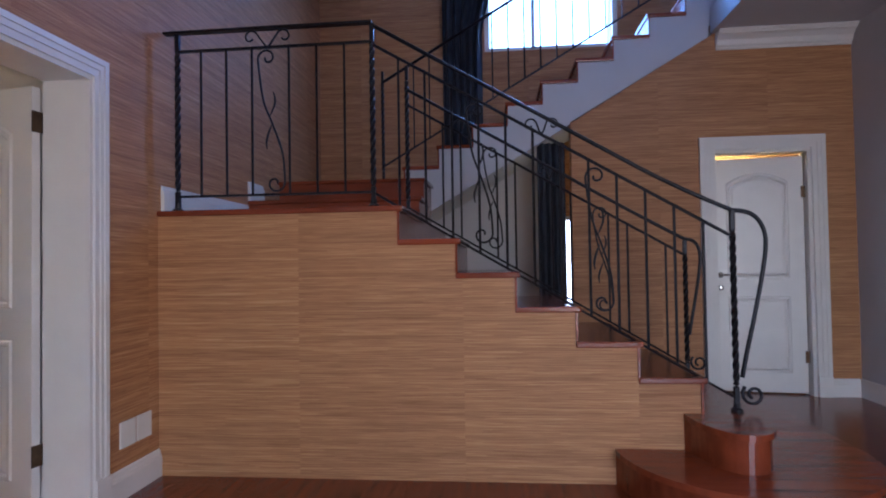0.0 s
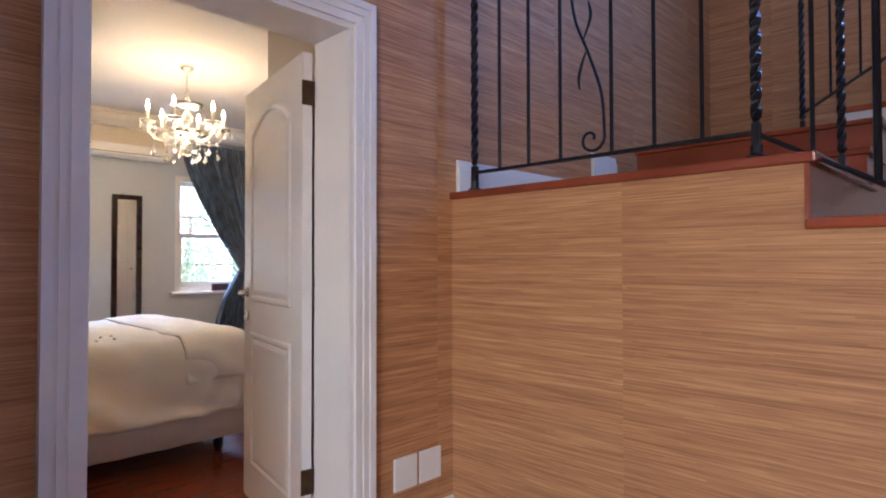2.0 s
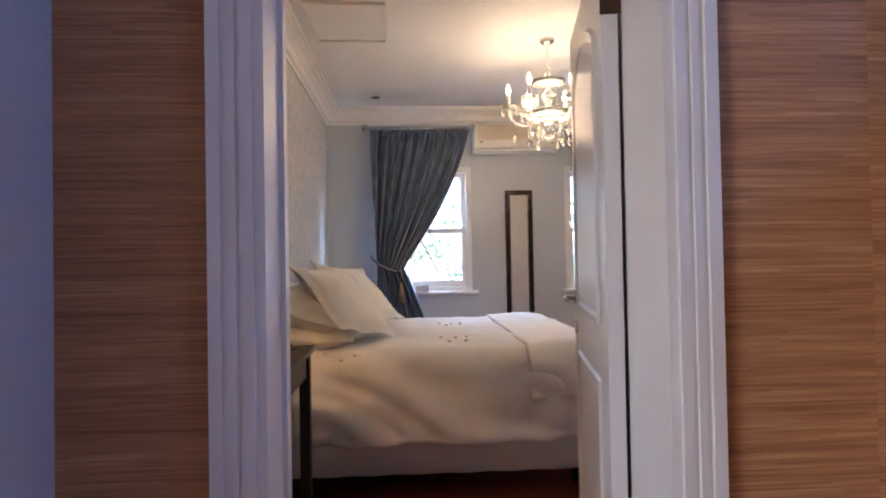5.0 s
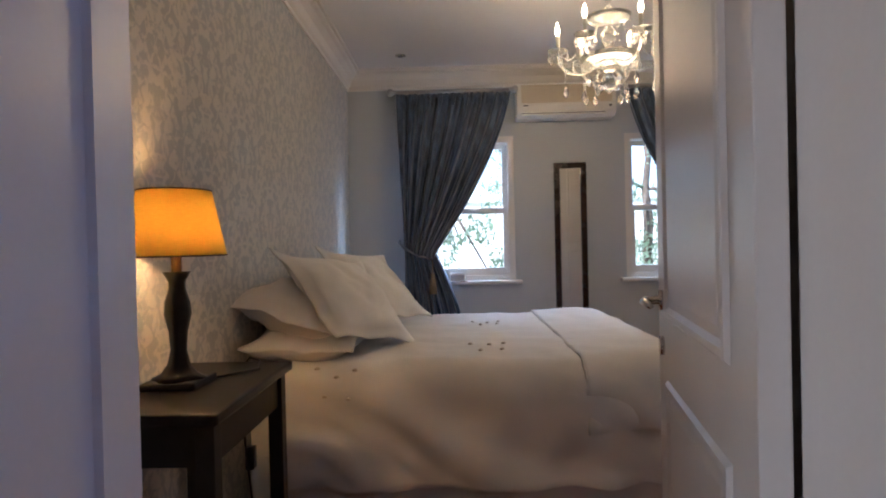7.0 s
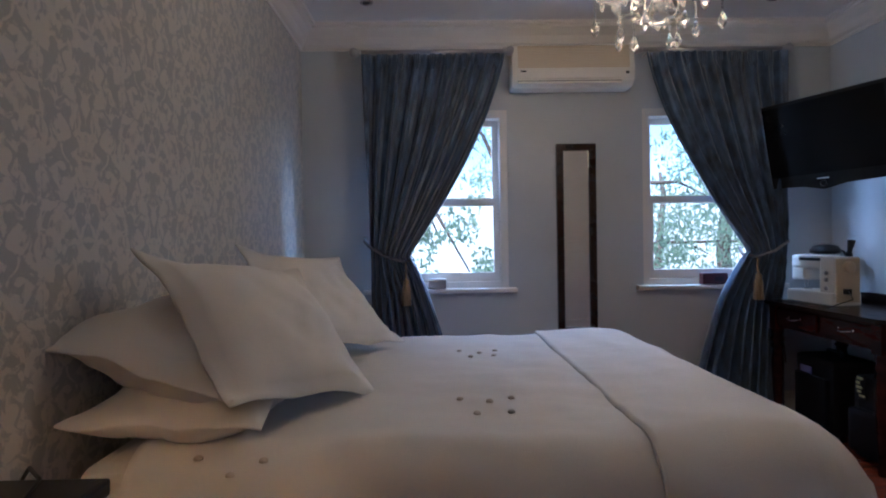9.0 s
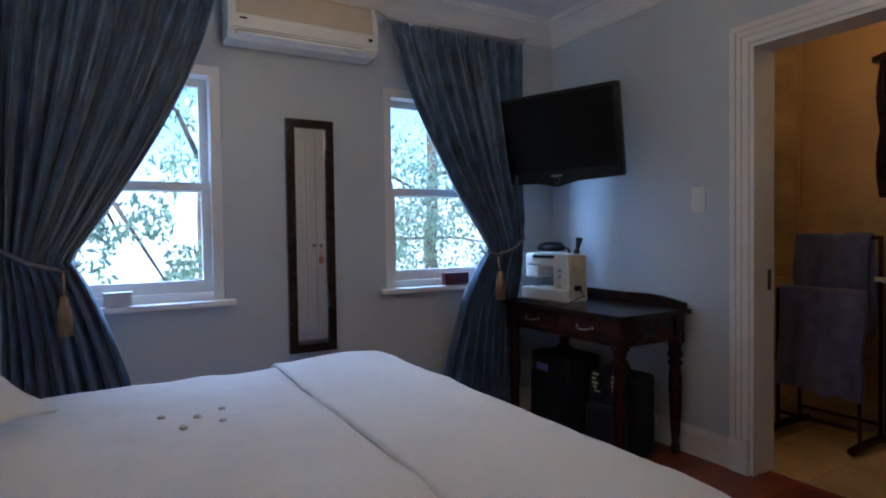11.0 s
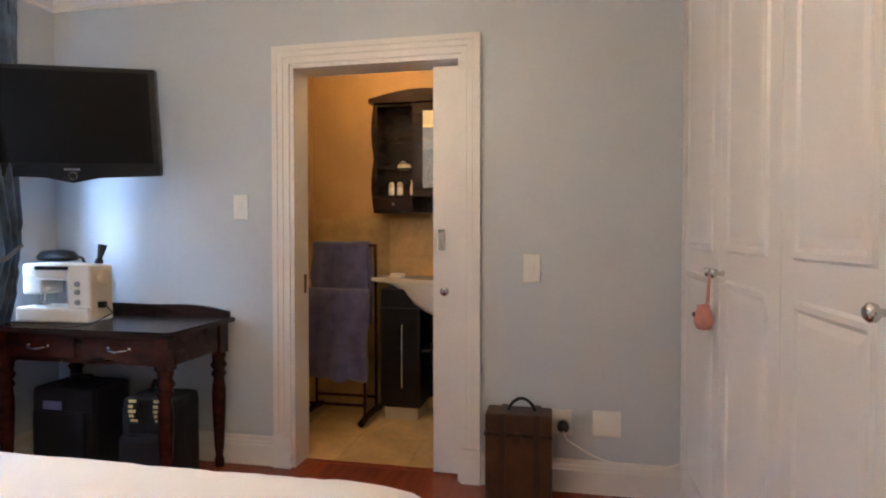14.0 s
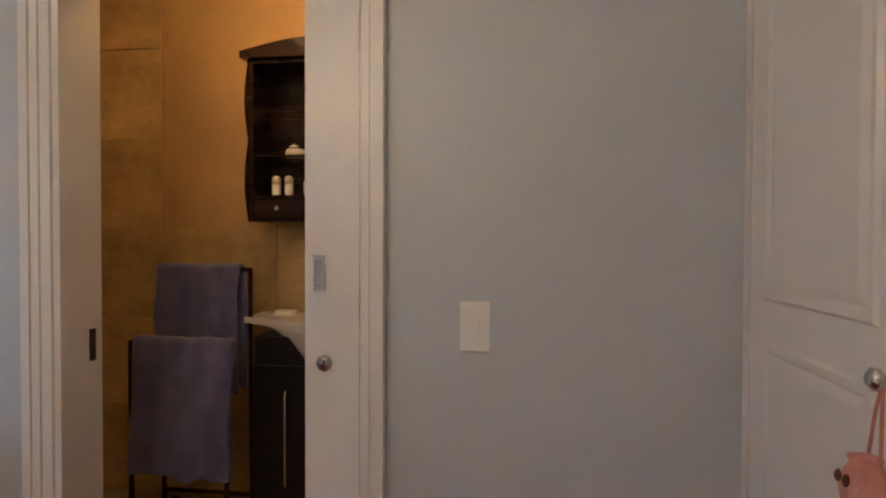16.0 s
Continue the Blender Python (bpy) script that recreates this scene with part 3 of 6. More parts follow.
def scroll_bar(x0, z0, x1, z1, y, parent):
    """An S-shaped scroll with a curl at each end and a leaf at its waist."""
    bm = bmesh.new()
    top = spiral(x0 + 0.045, z1 - 0.05, 0.010, 0.055, -math.pi * 1.1, math.pi, 18)
    low = spiral(x1 - 0.05, z0 + 0.06, 0.056, 0.010, 0.0, -math.pi * 2.1, 18)
    h = z1 - z0
    body = smooth([top[-1], (x0 - 0.004, z1 - 0.12), (x0 + 0.022, z1 - 0.36 * h), ((x0 + x1) / 2 + 0.008, z0 + 0.47 * h), (x1 - 0.006, z0 + 0.27 * h), low[0]], 6)
    tube(bm, [(p[0], y, p[1]) for p in top[:-1] + body + low[1:]], 0.0062, 6)
    xm, zm = (x0 + x1) / 2, (z0 + z1) / 2
    for q in ([(xm, zm - 0.02), (xm - 0.02, zm - 0.07), (xm - 0.032, zm - 0.12), (xm - 0.028, zm - 0.16)], [(xm - 0.01, zm + 0.03), (xm + 0.016, zm + 0.09), (xm + 0.020, zm + 0.13), (xm + 0.010, zm + 0.17)]):
        c = smooth(q, 4)
        tube(bm, [(p[0], y, p[1]) for p in c], 0.007, 6, [0.35 + 0.65 * math.sin(math.pi * k / (len(c) - 1)) for k in range(len(c))])
    part("scroll", bm, IRON, parent, "", True)


def crown(x, z, y, parent, w=0.16):
    """Two curls that spring from one point and roll outwards."""
    bm = bmesh.new()
    for s in (-1, 1):
        r = min(0.045, w * 0.36)
        roll = [(x + s * (w * 0.62 + (a - x)), b) for a, b in spiral(x, z + r * 0.6, r, r * 0.3, math.pi * 0.9, -math.pi * 0.85, 18)]
        stem = smooth([(x, z - 0.03), (x + s * w * 0.12, z - 0.012), roll[0]], 5)
        tube(bm, [(p[0], y, p[1]) for p in stem + roll[1:]], 0.0055, 6)
    part("ornament", bm, IRON, parent, "", True)


def flat_bar(parent, p, q, w, h, name):
    bm = bmesh.new()
    p, q = Vector(p), Vector(q)
    d = (q - p).normalized()
    side = Vector((0, 0, 1)).cross(d).normalized()
    up = d.cross(side)
    rings = [[bm.verts.new(e + side * w * a + up * h * b) for a, b in ((-1, -1), (1, -1), (1, 1), (-1, 1))] for e in (p, q)]
    for i in range(4):
        bm.faces.new((rings[0][i], rings[0][(i + 1) % 4], rings[1][(i + 1) % 4], rings[1][i]))
    bm.faces.new(rings[0][::-1])
    bm.faces.new(rings[1])
    part(name, bm, IRON, parent)


def bar(parent, x, y, z0, z1, r=0.0075):
    bm = bmesh.new()
    tube(bm, [(x, y, z0), (x, y, z1)], r, 6)
    part("baluster", bm, IRON, parent)


def post(parent, x, y, z0, z1):
    bm = bmesh.new()
    twisted(bm, x, y, z0, z1, 0.013)
    lathe(bm, [(0.03, 0), (0.03, 0.012), (0.018, 0.02), (0.018, 0.045)], x, y, z0, 10)
    part("post", bm, IRON, parent, "twisted square iron post")


RY = SY0 + 0.05
landing_rail = thing("landing_railing", "black wrought iron landing railing with scrolls", "railing")
xl, xr, zt = -2.305, -1.155, LAND + 1.04
post(landing_rail, xl, RY, LAND, zt)
post(landing_rail, xr, RY, LAND, zt)
flat_bar(landing_rail, (-2.385, RY, zt), (xr, RY, zt + 0.005), 0.02, 0.007, "handrail")
flat_bar(landing_rail, (xl, RY, zt - 0.11), (xr, RY, zt - 0.105), 0.010, 0.006, "top_rail")
flat_bar(landing_rail, (xl, RY, LAND + 0.085), (xr, RY, LAND + 0.085), 0.010, 0.006, "bottom_rail")
for f in (0.124, 0.257, 0.39, 0.58, 0.72, 0.86):
    bar(landing_rail, xl + (xr - xl) * f, RY, LAND + 0.085, zt - 0.11)
scroll_bar(xl + (xr - xl) * 0.43, LAND + 0.09, xl + (xr - xl) * 0.55, zt - 0.12, RY, landing_rail)
crown(xl + (xr - xl) * 0.47, zt - 0.075, RY, landing_rail)


def raking_rail(name, label, y, xa, za, xb, bars, height, curl):
    """A rail that follows the first flight: from its top at xa, za (foot) down to xb."""
    r = thing(name, label, "railing")
    s = -RISE / GO

    def foot(x):
        return za + (x - xa) * s
    hand = [(xa, y, za + height)]
    n = 16
    lift = 0.04 * curl if curl > 0.9 else 0.01
    for i in range(1, n + 1):
        x = xa + (xb - xa) * i / n
        hand.append((x, y, foot(x) + height + lift * max(0, (i / n - 0.72) / 0.28) ** 2))
    # the end rolls over the newel and runs back down to its foot
    ex, ez = xb, foot(xb) + height + lift
    hand += smooth([(ex + dx * curl, y, ez + dz * (0.35 + 0.65 * curl)) for dx, dz in ((0, 0), (0.075, -0.012), (0.13, -0.05), (0.162, -0.12), (0.165, -0.21), (0.142, -0.36), (0.10, -0.56), (0.055, -0.76), (0.03, -0.88))], 4)[1:]
    bm = bmesh.new()
    tube(bm, hand, 0.0115, 8)
    part("handrail", bm, IRON, r, "", True)
    bm = bmesh.new()
    tube(bm, [(xa, y, foot(xa) + height - 0.11), (xb, y, foot(xb) + height - 0.10)], 0.009, 6)
    part("top_rail", bm, IRON, r)
    bm = bmesh.new()
    tube(bm, [(xa, y, foot(xa) + 0.06), (xb, y, foot(xb) + 0.06)], 0.0075, 6)
    part("bottom_rail", bm, IRON, r)
    for i in range(1, bars):
        x = xa + (xb - xa) * i / bars
        bar(r, x, y, foot(x) + 0.06, foot(x) + height - 0.11)
    return r, foot


rail, foot = raking_rail("stair_railing", "black wrought iron stair railing with twisted newel post", RY, xr, LAND + 0.02, 0.765, 13, 1.01, 1.0)
post(rail, 0.765, RY, 2 * RISE, foot(0.765) + 1.045)
bm = bmesh.new()
tube(bm, [(x, RY, z) for x, z in spiral(0.85, foot(0.765) + 0.08, 0.06, 0.018, math.pi * 0.75, math.pi * 3.4)], 0.009, 6)
part("scroll", bm, IRON, rail, "", True)
for x in (-0.62, 0.02):
    scroll_bar(x, foot(x) + 0.07, x + 0.12, foot(x) + 0.86, RY, rail)
crown(-0.22, foot(-0.22) + 0.94, RY, rail, 0.1)
rail, foot = raking_rail("inner_stair_railing", "black wrought iron railing on the inner stair side", SY1 - 0.05, -1.10, LAND + 0.02, 0.80, 15, 0.91, 0.6)
post(rail, 0.80, SY1 - 0.05, 2 * RISE, foot(0.80) + 0.91)
bm = bmesh.new()
tube(bm, [(x, SY1 - 0.05, z) for x, z in spiral(0.875, foot(0.80) + 0.08, 0.055, 0.018, math.pi * 0.75, math.pi * 3.4)], 0.008, 6)
part("scroll", bm, IRON, rail, "", True)
post(rail, -1.10, SY1 - 0.05, LAND, LAND + 1.1)
for x in (-0.55, 0.2):
    scroll_bar(x, foot(x) + 0.07, x + 0.11, foot(x) + 0.8, SY1 - 0.05, rail)
crown(-0.1, foot(-0.1) + 0.86, SY1 - 0.05, rail, 0.09)

upper = thing("upper_stair_railing", "black wrought iron railing of the upper flight", "railing")
bm = bmesh.new()
tube(bm, [(-1.5, FW + 0.04, nose_z(-1.5) + 0.9), (1.1, FW + 0.04, nose_z(1.1) + 0.9)], 0.014, 8)
part("handrail", bm, IRON, upper, "", True)
bm = bmesh.new()
tube(bm, [(-1.5, FW + 0.04, nose_z(-1.5) + 0.12), (1.1, FW + 0.04, nose_z(1.1) + 0.12)], 0.009, 6)
part("bottom_rail", bm, IRON, upper)
for i in range(1, 18):
    x = -1.5 + 2.6 * i / 18
    bar(upper, x, FW + 0.04, nose_z(x) + 0.12, nose_z(x) + 0.9)
post(upper, -1.5, FW + 0.04, nose_z(-1.5) - 0.05, nose_z(-1.5) + 1.0)

# ---- structure: bedroom ----
WX, HY, BY, CZ = -6.66, 1.96, 5.50, 2.61
structure("floor_bedroom", B(-6.9, 1.76, -0.12, -2.5, 5.585, 0.0), REDWOOD, "dark red varnished wooden bedroom floor", "floor")
structure("wall_bedroom_east", wall_with_holes("x", -2.62, -2.511, 1.76, 5.65, 0, 2.8, [(DOOR_Y0, DOOR_Y1, 0, DOOR_Z)]), BLUE, "pale blue painted bedroom wall", "wall")
structure("wall_headboard", B(-6.9, 1.76, 0, -2.62, HY, 2.8), DAMASK, "wall in silver grey damask wallpaper", "wall")
W1, W2, WZ0, WZ1 = (2.40, 3.318), (4.222, 5.13), 0.878, 2.06
structure("wall_window", wall_with_holes("x", -6.92, WX, HY, 5.65, 0, 2.8, [(*W1, WZ0, WZ1), (*W2, WZ0, WZ1)]), BLUE, "pale blue painted wall with two sash windows", "wall")
BX0, BX1, BZ = -5.22, -4.322, 2.087
structure("wall_bathroom_side", wall_with_holes("y", BY, BY + 0.15, WX, -2.62, 0, 2.8, [(BX0, BX1, 0, BZ)]), BLUE, "pale blue painted wall with the bathroom doorway", "wall")
structure("ceiling_bedroom", B(-6.9, 1.76, CZ, -2.511, 5.65, CZ + 0.12), CEIL, "white painted bedroom ceiling", "ceiling")
for nm, ax, fx, out, a, b in (("cornice_window", "y", WX, 1, HY, BY), ("cornice_headboard", "x", HY, 1, WX, -2.62), ("cornice_bathroom_side", "x", BY, -1, WX, -2.62), ("cornice_door_side", "y", -2.62, -1, HY, BY)):
    bm = bmesh.new()
    moulded(bm, ax, fx, out, a, b, CORNICE, CZ)
    structure(nm, bm, WHITE, "white moulded plaster cornice", "cornice")
for nm, ax, fx, out, a, b in (("baseboard_window", "y", WX, 1, HY, BY), ("baseboard_bath_left", "x", BY, -1, WX, BX0 - 0.097), ("baseboard_bath_right", "x", BY, -1, BX1 + 0.097, -3.31), ("baseboard_headboard", "x", HY, 1, WX, -2.62)):
    bm = bmesh.new()
    moulded(bm, ax, fx, out, a, b, SKIRT, 0)
    structure(nm, bm, WHITE, "white moulded skirting board", "baseboard")

# bathroom doorway with a pocket door
bm = bmesh.new()
box(bm, BX0 - 0.001, BY - 0.01, 0, BX0 + 0.02, BY + 0.16, BZ)
box(bm, BX0 + 0.02, BY - 0.01, BZ - 0.02, BX1 - 0.001, BY + 0.16, BZ)
box(bm, BX1 - 0.02, BY - 0.01, 0, BX1 + 0.001, BY + 0.045, BZ - 0.02)
box(bm, BX1 - 0.02, BY + 0.095, 0, BX1 + 0.001, BY + 0.16, BZ - 0.02)
casing(bm, "y", BY, -1, BX0, BX1, BZ, 0.092)
structure("door_frame_3", bm, WHITE, "white moulded frame of the bathroom doorway", "door frame")
part("strike_plate", B(BX0 + 0.0195, BY + 0.105, 0.90, BX0 + 0.0225, BY + 0.130, 1.0), BRONZE, bpy.data.objects["door_frame_3"], "small bronze strike plate")
sliding = thing("door_3", "white sliding pocket door, almost fully open", "door")
sliding["kind"] = "structure"
part("leaf", B(-4.478, BY + 0.052, 0.012, -3.70, BY + 0.088, 2.05, bevel=0.002), WHITE, sliding)
bm = bmesh.new()
for a in ((-4.452, BY + 0.047, 1.135, -4.445, BY + 0.054, 1.24), (-4.424, BY + 0.047, 1.135, -4.417, BY + 0.054, 1.24), (-4.445, BY + 0.047, 1.135, -4.424, BY + 0.054, 1.15), (-4.445, BY + 0.047, 1.225, -4.424, BY + 0.054, 1.24)):
    box(bm, *a)
part("flush_pull", bm, CHROME, sliding, "recessed chrome flush pull")
part("pull_recess", B(-4.445, BY + 0.0505, 1.15, -4.424, BY + 0.0525, 1.225), PEWTER, sliding)
bm = bmesh.new()
lathe(bm, [(0.001, 0), (0.023, 0), (0.023, 0.004), (0.005, 0.005), (0.001, 0.005)], m=pose(-4.42, BY + 0.052, 0.93, 90), seg=18)
part("keyhole_plate", bm, CHROME, sliding, "round chrome keyhole plate", True)
part("keyhole", B(-4.4225, BY + 0.046, 0.92, -4.4175, BY + 0.048, 0.938), BLACK, sliding)


# ---- windows ----
def sash_window(name, y0, y1):
    w = thing(name, "white painted double hung sash window", "window")
    w["kind"] = "structure"
    xo, xi = -6.86, WX + 0.012
    bm = bmesh.new()
    for a in ((y0, y0 + 0.05), (y1 - 0.05, y1)):
        box(bm, xo, a[0], WZ0, xi - 0.02, a[1], WZ1)
    box(bm, xo, y0 + 0.05, WZ1 - 0.05, xi - 0.02, y1 - 0.05, WZ1)
    box(bm, xo, y0 + 0.05, WZ0, xi - 0.03, y1 - 0.05, WZ0 + 0.04)
    part("window_frame", bm, WHITE, w)
    part("window_sill", B(WX - 0.03, y0 - 0.05, WZ0 - 0.03, WX + 0.055, y1 + 0.05, WZ0 - 0.001, bevel=0.006), WHITE, w)
    mid = 1.45
    for nm, x, z0, z1 in (("lower_sash", -6.755, WZ0 + 0.04, mid + 0.025), ("upper_sash", -6.80, mid - 0.02, WZ1 - 0.05)):
        bm = bmesh.new()
        a, b = y0 + 0.05, y1 - 0.05
        box(bm, x, a, z0, x + 0.038, a + 0.042, z1)
        box(bm, x, b - 0.042, z0, x + 0.038, b, z1)
        box(bm, x, a + 0.042, z0, x + 0.038, b - 0.042, z0 + (0.06 if nm == "lower_sash" else 0.04))
        box(bm, x, a + 0.042, z1 - 0.04, x + 0.038, b - 0.042, z1)
        s = part(nm, bm, WHITE, w)
        g = part("pane", B(x + 0.017, a + 0.035, z0 + 0.03, x + 0.021, b - 0.035, z1 - 0.03), GLASS, s)
        g.visible_shadow = False
    return w


sash_window("window_1", *W1)
sash_window("window_2", *W2)
w = thing("window_3", "tall bright stairwell window in a white frame", "window")
w["kind"] = "structure"
bm = bmesh.new()
for a in ((-0.575, -0.525), (-0.07, -0.03), (0.79, 0.84)):
    box(bm, a[0], 6.99, 3.45, a[1], 7.05, 5.0)
box(bm, -0.525, 6.99, 3.45, 0.79, 7.05, 3.50)
part("window_frame", bm, WHITE, w)
g = part("pane", B(-0.53, 7.015, 3.49, 0.80, 7.02, 5.0), GLASS, w)
g.visible_shadow = False

w = thing("window_4", "narrow bright window beyond the passage curtain", "window")
w["kind"] = "structure"
bm = bmesh.new()
for a in ((0.19, 0.23), (0.71, 0.75)):
    box(bm, a[0], 6.99, 0.70, a[1], 7.05, 1.65)
box(bm, 0.23, 6.99, 0.70, 0.71, 7.05, 0.74)
box(bm, 0.23, 6.99, 1.61, 0.71, 7.05, 1.65)
part("window_frame", bm, WHITE, w)
g = part("pane", B(0.225, 7.015, 0.735, 0.715, 7.02, 1.615), GLASS, w)
g.visible_shadow = False

# ---- cloth helpers ----
def cloth(name, bm, mat, parent=None, label="", thick=0.006):
    ob = part(name, bm, mat, parent, label, True)
    md = ob.modifiers.new("thickness", "SOLIDIFY")
    md.thickness, md.offset = thick, 0
    return ob


def grid_mesh(fn, nu, nv):
    """A sheet whose points are fn(u, v), u and v from 0 to 1."""
    bm = bmesh.new()
    vs = [[bm.verts.new(fn(i / nu, j / nv)) for j in range(nv + 1)] for i in range(nu + 1)]
    for i in range(nu):
        for j in range(nv):
            bm.faces.new((vs[i][j], vs[i + 1][j], vs[i + 1][j + 1], vs[i][j + 1]))
    return bm


def wob(x, y, z, s):
    return noise.noise(Vector((x * s, y * s, z * s)))


# ---- bed ----
bed = thing("bed", "double bed made up with plain white cotton linen", "bed")
EX0, EX1, EY0, EY1, TOP = -5.66, -4.04, 2.02, 3.75, 0.724
part("mattress", B(EX0 + 0.02, EY0, 0.36, EX1 - 0.02, EY1 - 0.02, TOP - 0.02, bevel=0.05), LINEN, bed)
part("base", B(EX0 + 0.05, EY0, 0.14, EX1 - 0.06, EY1 - 0.05, 0.36, bevel=0.02), LINEN, bed, "white upholstered bed base")
for x in (EX0 + 0.15, EX1 - 0.16):
    for y in (EY0 + 0.12, EY1 - 0.17):
        bm = bmesh.new()
        lathe(bm, [(0.001, 0), (0.022, 0), (0.03, 0.03), (0.03, 0.141)], x, y, 0, 12)
        part("leg", bm, BLACK, bed, "black caster")


def drape(a, b, x0, x1, y0, y1, top, r, flare, fold, seed):
    """Where the point (a, b) of a flat sheet comes to lie when it hangs over the box."""
    cx, cy = min(max(a, x0 + r), x1 - r), min(max(b, y0), y1 - r)
    dx, dy = a - cx, b - cy
    d = math.hypot(dx, dy)
    z = top + 0.012 * wob(a, b, seed, 2.6) + 0.007 * wob(a, b, seed + 3, 7) + 0.003 * wob(a * 2.5, b, seed + 9, 11)
    if d < 1e-6:
        return Vector((a, b, z))
    nx, ny = dx / d, dy / d
    th = min(d / r, math.pi / 2)
    out, down = r * math.sin(th), r * (1 - math.cos(th)) + max(0, d - r * math.pi / 2)
    along = a * abs(ny) + b * abs(nx)
    hang = max(0, down - 0.05)
    out += flare * hang + fold * hang * (math.sin(along * 15 + 2.2 * wob(along, d, seed, 1.7) + 3 * d) + 0.6 * math.sin(along * 27 + d * 8 + seed)) + 0.016 * min(1, hang * 6) * wob(along * 1.6 + d * 2.2, d * 1.2 - along * 0.5, seed, 2.4) + 0.010 * min(1, hang * 7) * math.sin(along * 17 - d * 31 + 6 * wob(along * 0.8, d, seed, 1.9)) + 0.022 * min(1, hang * 7) * math.sin(along * 7 - d * 17 + 5 * wob(along, d, seed, 1.1))
    return Vector((cx + nx * out, cy + ny * out, z - down))


def valance(x0, x1, y0, y1, z0, z1):
    bm = bmesh.new()
    pts = []
    n = 150
    path = [(x1, y0), (x1, y1), (x0, y1), (x0, y0)]
    lens = [math.dist(p, q) for p, q in zip(path, path[1:])]
    for i in range(n + 1):
        s = sum(lens) * i / n
        for (p, q), ln in zip(zip(path, path[1:]), lens):
            if s <= ln + 1e-6:
                f = s / ln
                nrm = Vector((q[1] - p[1], -(q[0] - p[0]))).normalized()
                pts.append((p[0] + (q[0] - p[0]) * f, p[1] + (q[1] - p[1]) * f, nrm))
                break
            s -= ln
    rows = [[bm.verts.new((x + nn.x * w, y + nn.y * w, z)) for z, w in ((z1, 0), ((z0 + z1) / 2, 0.006 + 0.004 * math.sin(i * 0.9)), (z0, 0.012 + 0.006 * math.sin(i * 0.9 + 0.6)))] for i, (x, y, nn) in enumerate(pts)]
    for a, b in zip(rows, rows[1:]):
        for j in range(2):
            bm.faces.new((a[j], b[j], b[j + 1], a[j + 1]))
    return bm


cloth("valance", valance(EX0 + 0.03, EX1 - 0.03, EY0 + 0.01, EY1 - 0.03, 0.12, 0.42), LINEN, bed, "white gathered valance", 0.004)
OV = 0.41
cloth("duvet", grid_mesh(lambda u, v: drape(EX0 - OV + (EX1 - EX0 + 2 * OV) * u, EY0 + 0.12 + (EY1 - EY0 - 0.12 + 0.36) * v, EX0, EX1 + 0.02, EY0 + 0.12, EY1 + 0.01, TOP + 0.012, 0.13, 0.10, 0.05, 1.0), 110, 90), LINEN, bed, "rumpled white cotton duvet cover", 0.012)
FOLD = 3.30
cloth("bedspread", grid_mesh(lambda u, v: drape(EX0 - 0.25 + (EX1 - EX0 + 0.25 + 0.24) * u, FOLD + (EY1 - FOLD + 0.30) * v, EX0 - 0.01, EX1 + 0.035, FOLD, EY1 + 0.03, TOP + 0.024 + 0.006 * min(1, v * 3), 0.13, 0.14, 0.03, 5.0), 90, 50), LINEN, bed, "white folded cover over the foot end", 0.016)
bm = bmesh.new()
tube(bm, [drape(EX0 - 0.2 + (EX1 - EX0 + 0.38) * i / 60, FOLD + 0.002, EX0 - 0.01, EX1 + 0.04, FOLD - 0.1, EY1 + 0.03, TOP + 0.026, 0.13, 0.14, 0.03, 5.0) for i in range(61)], 0.0045, 6)
part("hem", bm, LINEN, bed, "piped hem of the folded cover", True)
BUTTON = material("covered_button", (0.56, 0.51, 0.44), 0.7, vary=0.1)
for cx, cy in ((-5.10, 2.985), (-4.375, 2.956), (-4.02, 2.36)):
    for i, (ox, oy) in enumerate(((-0.06, -0.07), (-0.02, 0.01), (-0.055, 0.075), (0.055, -0.03), (0.06, 0.06))):
        a, b = cx + ox, cy + oy
        p = drape(a, b, EX0, EX1 + 0.02, EY0 + 0.12, EY1 + 0.01, TOP + 0.012, 0.13, 0.10, 0.05, 1.0)
        bm = bmesh.new()
        lathe(bm, [(0.001, 0), (0.0105, 0.001), (0.009, 0.007), (0.004, 0.010), (0.001, 0.010)], m=Matrix.Translation(p + Vector((0.004, 0, 0.004))), seg=10)
        part("button", bm, BUTTON, bed, "small grey covered button", True)


